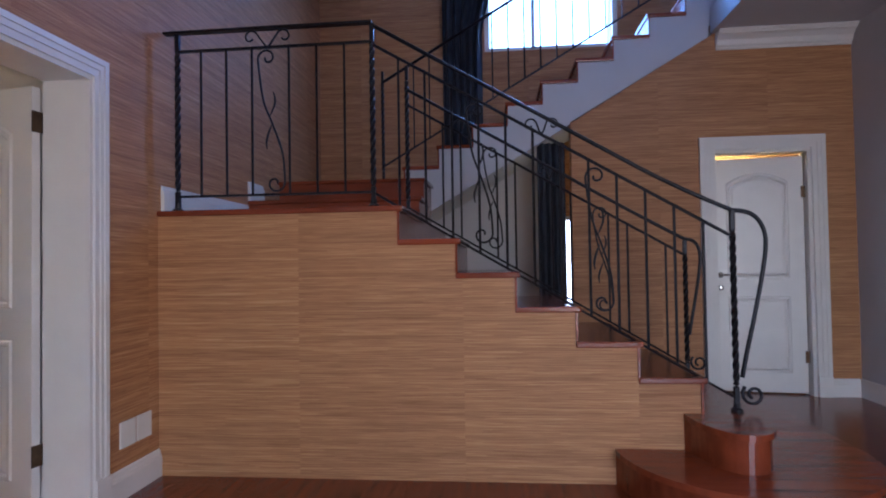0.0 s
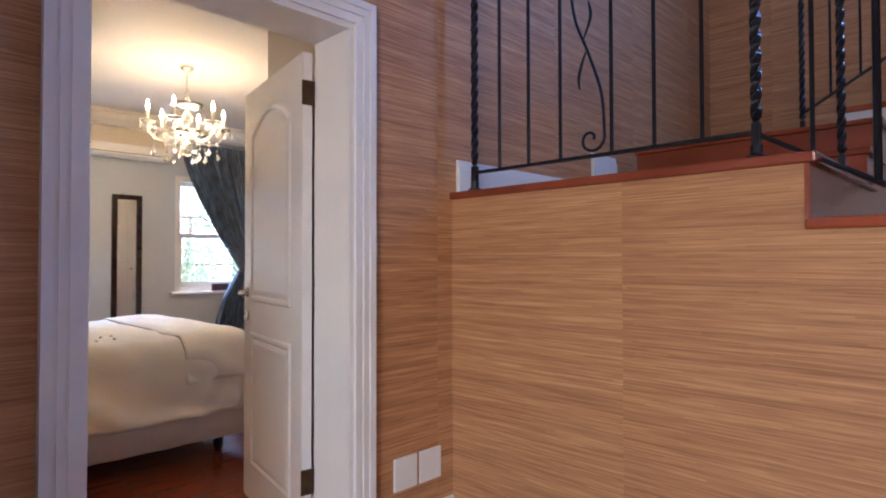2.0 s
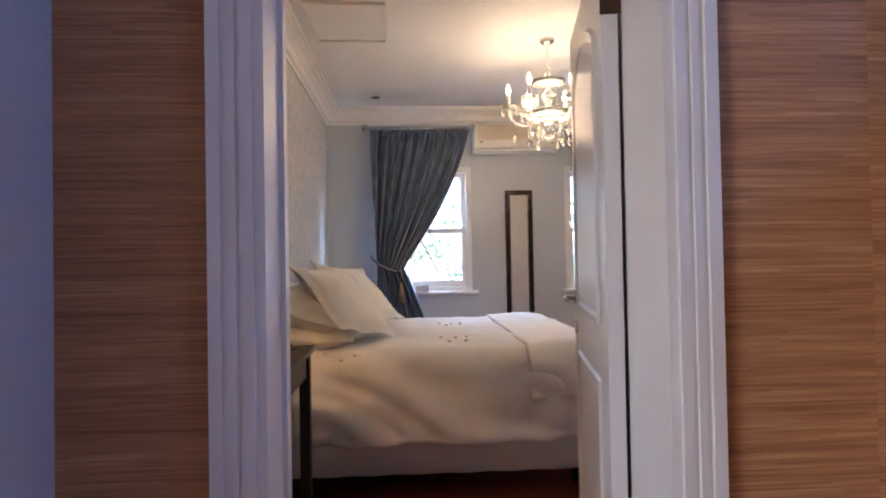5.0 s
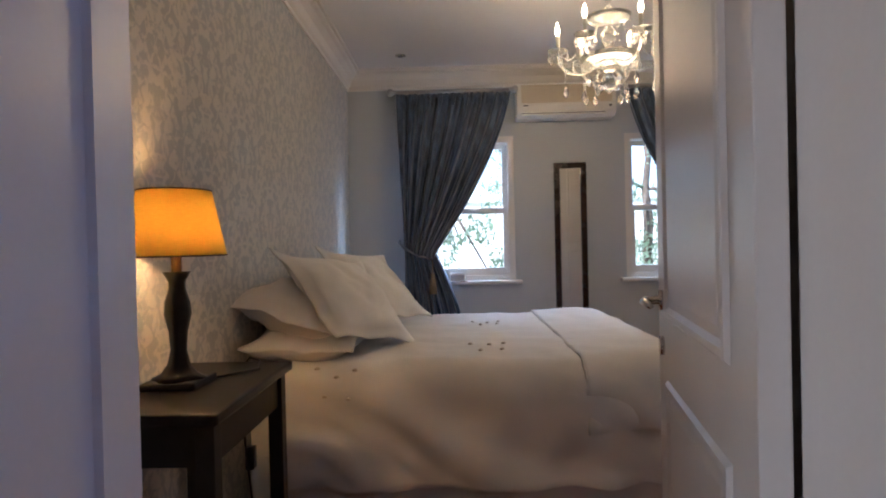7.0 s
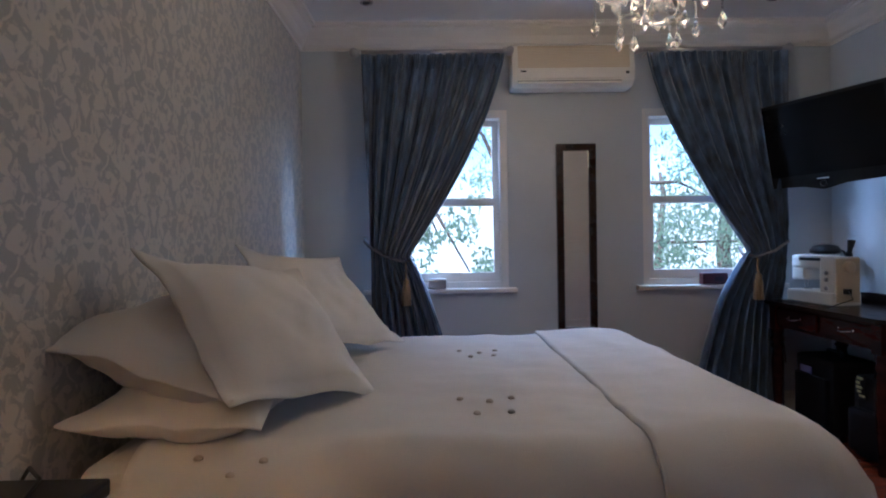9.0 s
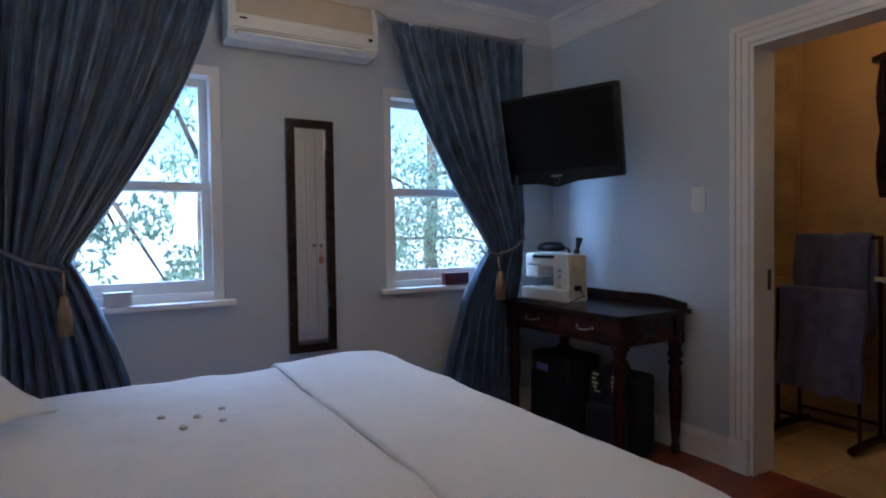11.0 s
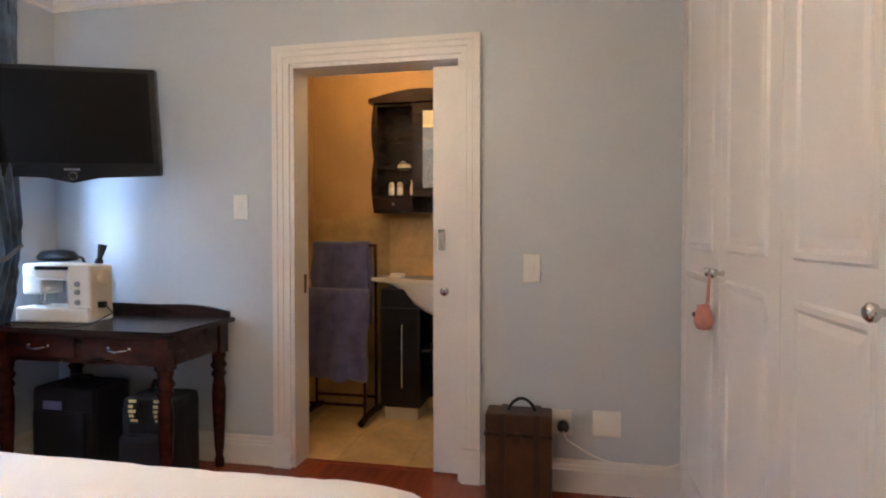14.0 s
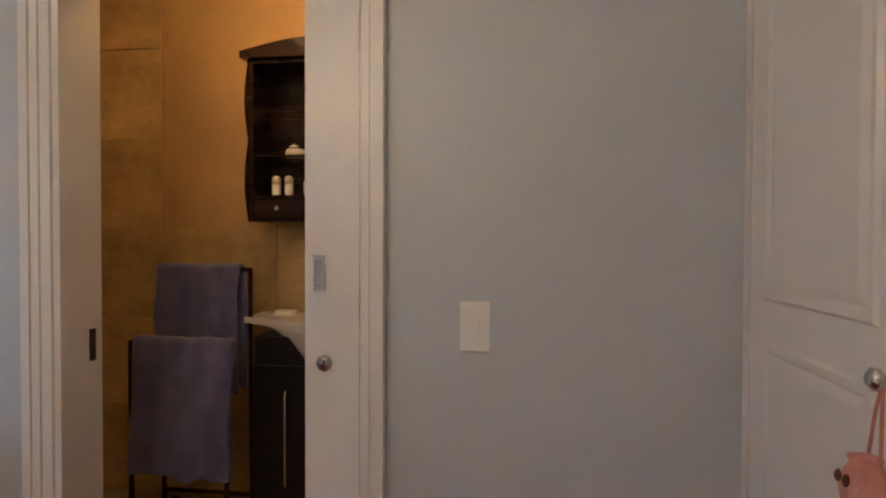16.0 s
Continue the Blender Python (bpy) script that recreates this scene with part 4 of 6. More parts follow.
def pillow(label, w, h, t, m, flange=0.0, seed=0.0):
    """A stuffed pillow, w by h, with pinched corners and a flat border."""
    bm = bmesh.new()
    n = 26
    sides = []
    for s in (1, -1):
        rows = []
        for i in range(n + 1):
            row = []
            for j in range(n + 1):
                u, v = 2 * i / n - 1, 2 * j / n - 1
                pinch = 1 - 0.085 * (1 - u * u) * v * v - 0.085 * (1 - v * v) * u * u
                f = 1 - flange
                a, b = min(1, abs(u) / f), min(1, abs(v) / f)
                th = t * (max(0, 1 - a ** 2.6) * max(0, 1 - b ** 2.6)) ** 0.45
                th = max(th, 0.006) * (1 + 0.22 * wob(u, v, seed, 1.8) + 0.10 * wob(u, v, seed, 5.5) + 0.05 * wob(u * 2, v, seed + 5, 9))
                row.append((u * w / 2 * pinch, v * h / 2 * pinch, s * th / 2 + 0.030 * wob(u, v, seed + 2, 1.2) * (u * u + v * v) + 0.010 * wob(u, v, seed + 8, 3.5)))
            rows.append([bm.verts.new(p) for p in row])
        for i in range(n):
            for j in range(n):
                q = (rows[i][j], rows[i + 1][j], rows[i + 1][j + 1], rows[i][j + 1])
                bm.faces.new(q if s > 0 else q[::-1])
        sides.append(rows)
    a, b = sides
    rim = [(i, 0) for i in range(n)] + [(n, j) for j in range(n)] + [(n - i, n) for i in range(n)] + [(0, n - j) for j in range(n)]
    for (i, j), (k, l) in zip(rim, rim[1:] + rim[:1]):
        bm.faces.new((a[i][j], a[k][l], b[k][l], b[i][j]))
    ob = part("pillow", bm, LINEN, None, "", True)
    ob.matrix_world = m
    return tagged(ob, label, "pillow", "pillows on the bed")


FLATP = "plump white pillow lying against the papered wall"
pillow(FLATP, 0.70, 0.44, 0.15, pose(-4.41, 2.20, 0.800, -4, 2, 2), 0.03, 1)
pillow(FLATP, 0.70, 0.44, 0.15, pose(-5.28, 2.20, 0.800, -4, 0, -2), 0.03, 4)
pillow(FLATP, 0.72, 0.48, 0.22, pose(-4.42, 2.17, 0.925, -16, 3, -4), 0.10, 2)
pillow(FLATP, 0.70, 0.46, 0.20, pose(-5.28, 2.17, 0.925, -16, 0, 3), 0.10, 5)
EURO = "large square white pillow with flat border, propped up"


def propped(c, across, up, w, h, t, seed):
    """A pillow whose face leans between two directions."""
    x = Vector(across).normalized()
    z = x.cross(Vector(up)).normalized()
    y = z.cross(x)
    m = Matrix((x, y, z)).transposed().to_4x4()
    m.translation = Vector(c)
    pillow(EURO, w, h, t, m, 0.10, seed)


propped((-4.41, 2.355, 0.965), (-0.868, 0.471, -0.16), (-0.445, -0.593, 0.671), 0.60, 0.53, 0.15, 7)
propped((-5.17, 2.36, 0.965), (-0.85, 0.50, -0.14), (-0.46, -0.58, 0.67), 0.60, 0.54, 0.15, 9)


# ---- nightstand and lamp ----
TZ = 0.825
ns = thing("nightstand", "black painted wooden side table beside the bed", "table")
part("tabletop", B(-3.72, 1.965, TZ - 0.028, -3.13, 2.30, TZ, bevel=0.007), BLACKWOOD, ns)
for q in ((-3.685, 1.985, -3.665, 2.27), (-3.185, 1.985, -3.165, 2.27), (-3.665, 2.25, -3.185, 2.27), (-3.665, 1.985, -3.185, 2.005)):
    part("apron", B(q[0], q[1], TZ - 0.13, q[2], q[3], TZ - 0.029), BLACKWOOD, ns)
for x in (-3.675, -3.175):
    for y in (2.0, 2.26):
        part("leg", B(x - 0.022, y - 0.022, 0, x + 0.022, y + 0.022, TZ - 0.029, bevel=0.003), BLACKWOOD, ns)
LX, LY = -3.405, 2.085
lampt = thing("table_lamp", "lit table lamp with amber shade and carved dark base", "lamp", pose(LX, LY, TZ) @ Matrix.Scale(0.96, 4))
bm = B(-0.076, -0.076, 0, 0.076, 0.076, 0.022, bevel=0.008)
part("foot", bm, BLACKWOOD, lampt)
bm = bmesh.new()
prof = [(0.070, 0.022), (0.046, 0.035), (0.029, 0.06), (0.020, 0.10), (0.023, 0.15), (0.033, 0.20), (0.030, 0.235), (0.020, 0.27), (0.020, 0.29), (0.033, 0.318)]
rings = []
for r, z in prof:
    tw = z * 1.2
    rings.append([bm.verts.new((r * math.cos(tw + q * math.tau / 16) * (1 + 0.12 * math.cos(4 * (q * math.tau / 16))), r * math.sin(tw + q * math.tau / 16) * (1 + 0.12 * math.cos(4 * (q * math.tau / 16))), z)) for q in range(16)])
for a, b in zip(rings, rings[1:]):
    for i in range(16):
        bm.faces.new((a[i], a[(i + 1) % 16], b[(i + 1) % 16], b[i]))
bm.faces.new(rings[0][::-1])
bm.faces.new(rings[-1])
part("stem", bm, BLACKWOOD, lampt, "curved carved dark stem", True)
bm = bmesh.new()
lathe(bm, [(0.014, 0.31), (0.014, 0.40)], seg=12)
part("bulb_holder", bm, BRONZE, lampt)
bm = bmesh.new()
lathe(bm, [(0.001, 0.40), (0.018, 0.41), (0.03, 0.45), (0.022, 0.485), (0.001, 0.495)], seg=14)
part("bulb", bm, glow("lamp_bulb", (1.0, 0.70, 0.35), 6), lampt, "", True)
SHADE = bpy.data.materials.new("amber_shade")
SHADE.use_nodes = True
nt = SHADE.node_tree
nt.nodes.remove(nt.nodes["Principled BSDF"])
dif, trl, mx = nt.nodes.new("ShaderNodeBsdfDiffuse"), nt.nodes.new("ShaderNodeBsdfTranslucent"), nt.nodes.new("ShaderNodeMixShader")
wv = nt.nodes.new("ShaderNodeTexNoise")
mpn, tcn = nt.nodes.new("ShaderNodeMapping"), nt.nodes.new("ShaderNodeTexCoord")
mpn.inputs["Scale"].default_value = (12, 12, 260)
nt.links.new(tcn.outputs["Object"], mpn.inputs[0])
nt.links.new(mpn.outputs[0], wv.inputs["Vector"])
rp = nt.nodes.new("ShaderNodeValToRGB")
rp.color_ramp.elements[0].position, rp.color_ramp.elements[1].position = 0.3, 0.7
rp.color_ramp.elements[0].color, rp.color_ramp.elements[1].color = (0.78, 0.53, 0.085, 1), (0.86, 0.65, 0.13, 1)
nt.links.new(wv.outputs[0], rp.inputs[0])
for s in (dif, trl):
    nt.links.new(rp.outputs[0], s.inputs["Color"])
mx.inputs[0].default_value = 0.6
nt.links.new(dif.outputs[0], mx.inputs[1])
nt.links.new(trl.outputs[0], mx.inputs[2])
nt.links.new(mx.outputs[0], nt.nodes["Material Output"].inputs[0])
S0, S1, R0, R1 = 0.362, 0.542, 0.133, 0.096
bm = grid_mesh(lambda u, v: Vector(((R0 + (R1 - R0) * v) * math.cos(u * math.tau), (R0 + (R1 - R0) * v) * math.sin(u * math.tau), S0 + (S1 - S0) * v)), 40, 3)
bmesh.ops.remove_doubles(bm, verts=bm.verts, dist=1e-5)
cloth("shade", bm, SHADE, lampt, "tapered amber fabric shade", 0.002)
BROWN = material("brown_trim", (0.06, 0.03, 0.015), 0.7)
for z, r in ((S0, R0), (S1, R1)):
    bm = bmesh.new()
    tube(bm, [(r * math.cos(a * math.tau / 40), r * math.sin(a * math.tau / 40), z) for a in range(41)], 0.0025, 6)
    part("shade_trim", bm, BROWN, lampt, "", True)
lamp("table_lamp_light", "POINT", pose(LX, LY, TZ + 0.42), 13, (1.0, 0.49, 0.15), 0.03)
bm = bmesh.new()
tube(bm, [(-3.48, 2.15, TZ + 0.004), (-3.58, 2.24, TZ + 0.004), (-3.70, 2.20, TZ + 0.006), (-3.75, 2.15, TZ + 0.006), (-3.765, 2.12, TZ - 0.03), (-3.77, 2.12, 0.55), (-3.78, 2.14, 0.30), (-3.79, 2.06, 0.2), (-3.80, 1.985, 0.28)], 0.0035, 6)
box(bm, -3.79, 2.125, 0.46, -3.755, 2.15, 0.53)
tagged(part("lamp_cord", bm, BLACK, None, "", True), "thin black lamp cord with an inline switch", "cord")

# ---- chandelier ----
CX, CY = -4.885, 3.64
ch = thing("chandelier", "lit crystal chandelier with glass arms and hanging drops", "chandelier", pose(CX, CY, 0))
bm = bmesh.new()
lathe(bm, [(0.001, CZ), (0.05, CZ - 0.001), (0.046, CZ - 0.02), (0.02, CZ - 0.035), (0.008, CZ - 0.045), (0.001, CZ - 0.046)], seg=20)
part("ceiling_rose", bm, CHROME, ch, "domed chrome ceiling rose", True)
bm = bmesh.new()
for i in range(6):
    zc = CZ - 0.05 - i * 0.022
    pts = [(0.008 * math.cos(a) * (i % 2), 0.008 * math.cos(a) * (1 - i % 2), zc - 0.008 + 0.016 * math.sin(a)) for a in [k * math.tau / 10 for k in range(11)]]
    tube(bm, pts, 0.002, 5)
part("chain", bm, CHROME, ch, "", True)
bm = bmesh.new()
lathe(bm, [(0.004, 2.43), (0.016, 2.42), (0.008, 2.40), (0.022, 2.375), (0.034, 2.34), (0.02, 2.31), (0.012, 2.29), (0.030, 2.27), (0.045, 2.24), (0.028, 2.20), (0.014, 2.17), (0.032, 2.14), (0.05, 2.11), (0.075, 2.10), (0.04, 2.07), (0.018, 2.045), (0.034, 2.02), (0.046, 1.995), (0.03, 1.965), (0.012, 1.95), (0.003, 1.94)], seg=16)
part("column", bm, CRYSTAL, ch, "turned crystal column", True)
bm = bmesh.new()
lathe(bm, [(0.03, 2.30), (0.10, 2.315), (0.115, 2.335), (0.105, 2.325), (0.03, 2.305)], seg=20)
part("dish", bm, CRYSTAL, ch, "scalloped crystal dish", True)
bm = bmesh.new()
lathe(bm, [(0.03, 2.09), (0.13, 2.105), (0.15, 2.13), (0.135, 2.115), (0.03, 2.10)], seg=20)
part("dish", bm, CRYSTAL, ch, "scalloped crystal dish", True)


def drop_mesh(bm, x, y, z, s=1.0):
    lathe(bm, [(0.001, 0), (0.006 * s, -0.008 * s), (0.014 * s, -0.03 * s), (0.010 * s, -0.044 * s), (0.001, -0.056 * s)], x, y, z, 6)


def beads(bm, pts, r=0.0055):
    for p in pts:
        m = Matrix.Translation(p) @ Matrix.Scale(r, 4)
        bmesh.ops.create_icosphere(bm, subdivisions=1, radius=1, matrix=m)


for k in range(6):
    a = k * math.tau / 6 + 0.35
    ca, sa = math.cos(a), math.sin(a)

    def at(r, z, da=0.0):
        return Vector((r * math.cos(a + da), r * math.sin(a + da), z))
    bm = bmesh.new()
    tube(bm, [at(0.03, 2.10), at(0.09, 2.07), at(0.15, 2.05), at(0.21, 2.065), at(0.25, 2.11), at(0.258, 2.16)], 0.008, 8)
    arm = part("arm", bm, CRYSTAL, ch, "curved glass arm", True)
    bm = bmesh.new()
    lathe(bm, [(0.01, 2.16), (0.045, 2.168), (0.055, 2.182), (0.042, 2.175), (0.012, 2.172)], 0.258 * ca, 0.258 * sa, 0, 14)
    part("drip_pan", bm, CRYSTAL, arm, "", True)
    bm = bmesh.new()
    lathe(bm, [(0.011, 2.175), (0.011, 2.255), (0.001, 2.256)], 0.258 * ca, 0.258 * sa, 0, 12)
    part("candle_tube", bm, PLASTIC, arm, "", True)
    bm = bmesh.new()
    lathe(bm, [(0.004, 2.256), (0.013, 2.275), (0.012, 2.295), (0.004, 2.325), (0.001, 2.33)], 0.258 * ca, 0.258 * sa, 0, 10)
    part("bulb", bm, BULB, arm, "lit candle bulb", True)
    bm = bmesh.new()
    for q in range(5):
        b = q * math.tau / 5
        dx, dy = 0.05 * math.cos(b), 0.05 * math.sin(b)
        beads(bm, [Vector((0.258 * ca + dx, 0.258 * sa + dy, 2.170))], 0.005)
        drop_mesh(bm, 0.258 * ca + dx, 0.258 * sa + dy, 2.163, 0.8)
    # bead garlands from the upper dish to the arms and between the arms
    p, q = at(0.11, 2.31), at(0.25, 2.17)
    beads(bm, [p.lerp(q, i / 14) + Vector((0, 0, -0.10 * math.sin(math.pi * i / 14))) for i in range(15)])
    p, q = at(0.15, 2.12), at(0.15, 2.12, math.tau / 6)
    beads(bm, [p.lerp(q, i / 8) + Vector((0, 0, -0.045 * math.sin(math.pi * i / 8))) for i in range(9)])
    for r, z, n in ((0.13, 2.04, 6), (0.22, 2.055, 5)):
        p = at(r, z)
        beads(bm, [p - Vector((0, 0, 0.012 * i)) for i in range(n)], 0.005)
        drop_mesh(bm, p.x, p.y, p.z - 0.012 * n, 1.15)
    p = at(0.07, 2.0)
    drop_mesh(bm, p.x, p.y, p.z + 0.02, 1.0)
    tagged(part("garland", bm, CRYSTAL, ch, "bead garlands and pear-shaped drops"), kind="stuff")
lamp("chandelier_light", "POINT", pose(CX, CY, 2.13), 8.4, (1.0, 0.66, 0.34), 0.25)


# ---- curtains, rods, air conditioner ----
def rod(y0, y1):
    t = thing("curtain_rod", "silver curtain rod with ball finials", "curtain rod", group="curtain rods")
    bm = bmesh.new()
    tube(bm, [(-6.505, y0, 2.40), (-6.505, y1, 2.40)], 0.014, 12)
    part("rod", bm, PEWTER, t, "", True)
    for y, s in ((y0, -1), (y1, 1)):
        bm = bmesh.new()
        lathe(bm, [(0.016, 0), (0.022, 0.006), (0.014, 0.014), (0.026, 0.026), (0.033, 0.045), (0.026, 0.064), (0.008, 0.075), (0.001, 0.077)], m=pose(-6.505, y - s * 0.03, 2.40, -90 * s), seg=16)
        part("finial", bm, PEWTER, t, "round silver finial", True)
        bm = bmesh.new()
        tube(bm, [(-6.655, y - s * 0.09, 2.40), (-6.505, y - s * 0.09, 2.40)], 0.008, 8)
        part("bracket", bm, PEWTER, t)
    return t


rod(2.345, 3.31)
rod(4.14, 5.105)


def tied_curtain(y_hem, y_free, top, tie_z, side, label):
    """A pleated curtain held to one side by a cord. y_hem: the still edge; side: +1 where the free edge lies towards +y."""
    t = thing("curtain", label, "curtain", group="bedroom curtains")
    W = abs(y_free - y_hem)

    def pt(u, v):
        z = top - v * (top - 0.02)
        f = (top - z) / (top - tie_z)
        if f < 1:
            e = f ** 1.15
            far = W + (0.29 - W) * e + 0.05 * math.sin(math.pi * f)
            near = 0.05 * f
        else:
            g = min(1, (z - tie_z) / (0 - tie_z))
            far = 0.29 + 0.36 * g ** 0.75
            near = 0.05 - 0.03 * g
        # the gathers bunch up towards the cord
        y = near + (far - near) * (u ** (1 + 0.25 * min(f, 1)))
        amp = 0.020 + 0.026 * min(1, f) if f < 1 else 0.046
        if f < 0.07:
            amp *= 0.5
        ph = u * math.tau * 8 + 1.3 * min(1, f) * wob(u * 3.0, z * 0.9, y_hem, 1.3)
        sag = 1.6 * f if f < 1 else 1.6
        x = -6.505 + 0.03 + amp * math.sin(ph + sag * u * 2) + 0.012 * math.sin(ph * 2.3 + 4 * f) + 0.01 * wob(u * 3, z * 2, 0, 1.5)
        pinch = 0.55 if abs(f - 1) < 0.05 else (0.8 if abs(f - 1) < 0.12 else 1)
        x = -6.475 + (x + 6.475) * pinch + (0.03 * f * f if f < 1 else 0.03 - 0.10 * min(1, (f - 1) * 4))
        return Vector((x, y_hem + side * y, z))
    cloth("drape", grid_mesh(pt, 150, 70), CURTAIN, t, "dusty blue crushed taffeta", 0.003)
    for i in range(9):
        y = y_hem + side * W * (i + 0.5) / 9
        bm = bmesh.new()
        for o in (-0.012, 0, 0.012):
            tube(bm, [(-6.452, y + o, top - 0.004), (-6.448, y + o * 1.2, top - 0.05), (-6.452, y + o * 0.4, top - 0.10)], 0.009, 6, [0.8, 1.0, 0.5])
        part("pinch_pleat", bm, CURTAIN, t, "", True)
    bm = bmesh.new()
    tube(bm, [(-6.655, y_hem - side * 0.01, tie_z + 0.12), (-6.53, y_hem + side * 0.0, tie_z + 0.10), (-6.41, y_hem + side * 0.05, tie_z + 0.06), (-6.385, y_hem + side * 0.15, tie_z + 0.0), (-6.40, y_hem + side * 0.26, tie_z - 0.035), (-6.47, y_hem + side * 0.31, tie_z - 0.02), (-6.56, y_hem + side * 0.28, tie_z + 0.02)], 0.010, 8)
    tb = part("tieback", bm, material("cord_rope", (0.16, 0.15, 0.16), 0.8, vary=0.3, scale=60), t, "twisted cord tieback", True)
    bm = bmesh.new()
    yt = y_hem + side * 0.27
    tube(bm, [(-6.375, yt, tie_z - 0.04), (-6.36, yt, tie_z - 0.14)], 0.006, 6)
    lathe(bm, [(0.006, 0.0), (0.020, -0.02), (0.018, -0.04), (0.026, -0.06), (0.030, -0.17), (0.001, -0.17)], -6.36, yt, tie_z - 0.13, 12)
    part("tassel", bm, material("gold_tassel", (0.30, 0.20, 0.10), 0.8, vary=0.3, scale=60, bump=0.8, stretch=(3, 3, 0.3)), tb, "gold fringed tassel", True)
    return t


tied_curtain(2.375, 3.285, 2.375, 1.10, 1, "blue taffeta curtain tied back with a cord")
tied_curtain(5.10, 4.185, 2.375, 1.10, -1, "blue taffeta curtain gathered towards the corner")

ac = thing("air_conditioner", "white wall-mounted air conditioner with cream front", "air conditioner")
bm = bmesh.new()
prism(bm, [(WX + 0.002, 2.15), (WX + 0.14, 2.15), (WX + 0.185, 2.19), (WX + 0.195, 2.25), (WX + 0.175, 2.40), (WX + 0.12, 2.435), (WX + 0.002, 2.44)], "y", 3.335, 4.115)
bmesh.ops.bevel(bm, geom=bm.edges[:], offset=0.008, segments=2, affect="EDGES")
part("body", bm, PLASTIC, ac)
bm = bmesh.new()
for i in range(14):
    z = 2.262 + i * 0.0105
    xf = WX + 0.195 - 0.020 * (z - 2.25) / 0.15
    box(bm, xf - 0.006, 3.37, z, xf + 0.004, 4.08, z + 0.006)
part("grille", bm, CREAM, ac, "cream slatted intake grille")
part("vent_flap", B(WX + 0.150, 3.37, 2.163, WX + 0.196, 4.03, 2.176), PLASTIC, ac, "white air outlet flap")
part("outlet", B(WX + 0.14, 3.37, 2.177, WX + 0.181, 4.03, 2.184), BLACK, ac, "dark air outlet slot")
part("badge", B(WX + 0.19, 3.385, 2.236, WX + 0.1985, 3.42, 2.244), BLACK, ac)
part("sensor", B(WX + 0.19, 4.055, 2.222, WX + 0.1975, 4.075, 2.236), BLACK, ac)

ac.location.z = 0.018

# ---- mirror ----
mi = thing("mirror", "tall narrow wall mirror in a dark wooden frame", "mirror")
bm = bmesh.new()
for q in ((3.64, 0.56, 3.685, 1.825), (3.857, 0.56, 3.902, 1.825), (3.685, 1.78, 3.857, 1.825), (3.685, 0.56, 3.857, 0.605)):
    box(bm, WX + 0.003, q[0], q[1], WX + 0.032, q[2], q[3])
part("frame", bm, DARK, mi)
part("glass", B(WX + 0.004, 3.68, 0.60, WX + 0.018, 3.862, 1.785), MIRROR, mi, "clear mirror glass")

# ---- television ----
tv = thing("television", "black flat television on a wall bracket, tilted down", "television", pose(-6.175, 5.10, 1.762, 9, -1, 25))
part("body", B(-0.40, -0.02, -0.255, 0.395, 0.045, 0.255, bevel=0.012), BLACK, tv, "glossy black plastic housing")
part("screen", B(-0.37, -0.0235, -0.20, 0.365, -0.018, 0.232), SCREEN, tv, "dark switched off screen")
bm = bmesh.new()
prism(bm, [(-0.398, -0.262), (-0.12, -0.272), (0, -0.298), (0.12, -0.272), (0.393, -0.262), (0.393, -0.235), (-0.398, -0.235)], "y", -0.02, 0.03)
part("speaker_strip", bm, BLACK, tv)
bm = bmesh.new()
tube(bm, [(0.018 * math.cos(i * math.tau / 18), -0.022, -0.262 + 0.018 * math.sin(i * math.tau / 18)) for i in range(19)], 0.0018, 5)
part("power_ring", bm, CHROME, tv, "", True)
part("badge", B(-0.035, -0.0235, -0.236, 0.035, -0.0195, -0.227), CHROME, tv)
bm = bmesh.new()
tube(bm, [(0, 0.045, 0), (0.03, 0.16, 0.02), (0.09, 0.32, 0.05)], 0.02, 8)
part("bracket_arm", bm, BLACK, tv)
part("wall_plate", B(0.0, 0.29, -0.06, 0.18, 0.33, 0.12), BLACK, tv)
part("mount", B(-0.12, 0.044, -0.1, 0.12, 0.062, 0.1), BLACK, tv)

# ---- desk and what stands on and under it ----
DX0, DX1, DY0, DY1, DZ = -6.545, -5.53, 4.95, 5.48, 0.78
desk = thing("desk", "dark mahogany writing desk with two drawers and turned legs", "desk")
bm = bmesh.new()
prism(bm, [(DX0, DY0 + 0.02), (DX0 + 0.03, DY0), (DX1 - 0.03, DY0), (DX1, DY0 + 0.02), (DX1, DY1), (DX0, DY1)], "z", DZ - 0.024, DZ)
bmesh.ops.bevel(bm, geom=bm.edges[:], offset=0.005, segments=2, affect="EDGES")
part("desktop", bm, DARK, desk)
bm = bmesh.new()
poly = [(DX0 + 0.03, DZ)]
for i in range(25):
    u = i / 24
    poly.append((DX0 + 0.03 + (DX1 - DX0 - 0.06) * u, DZ + 0.03 + 0.035 * math.sin(math.pi * u) + 0.008 * math.sin(math.pi * 3 * u)))
poly.append((DX1 - 0.03, DZ))
prism(bm, poly, "y", DY1 - 0.02, DY1)
part("backboard", bm, DARK, desk, "low curved board along the back")
for q in ((DX0 + 0.05, DY0 + 0.05, DX1 - 0.05, DY0 + 0.068), (DX0 + 0.05, DY1 - 0.04, DX1 - 0.05, DY1 - 0.022), (DX0 + 0.045, DY0 + 0.068, DX0 + 0.063, DY1 - 0.04), (DX1 - 0.063, DY0 + 0.068, DX1 - 0.045, DY1 - 0.04)):
    part("apron", B(q[0], q[1], DZ - 0.165, q[2], q[3], DZ - 0.025), MAHOGANY, desk)
mid = (DX0 + DX1) / 2
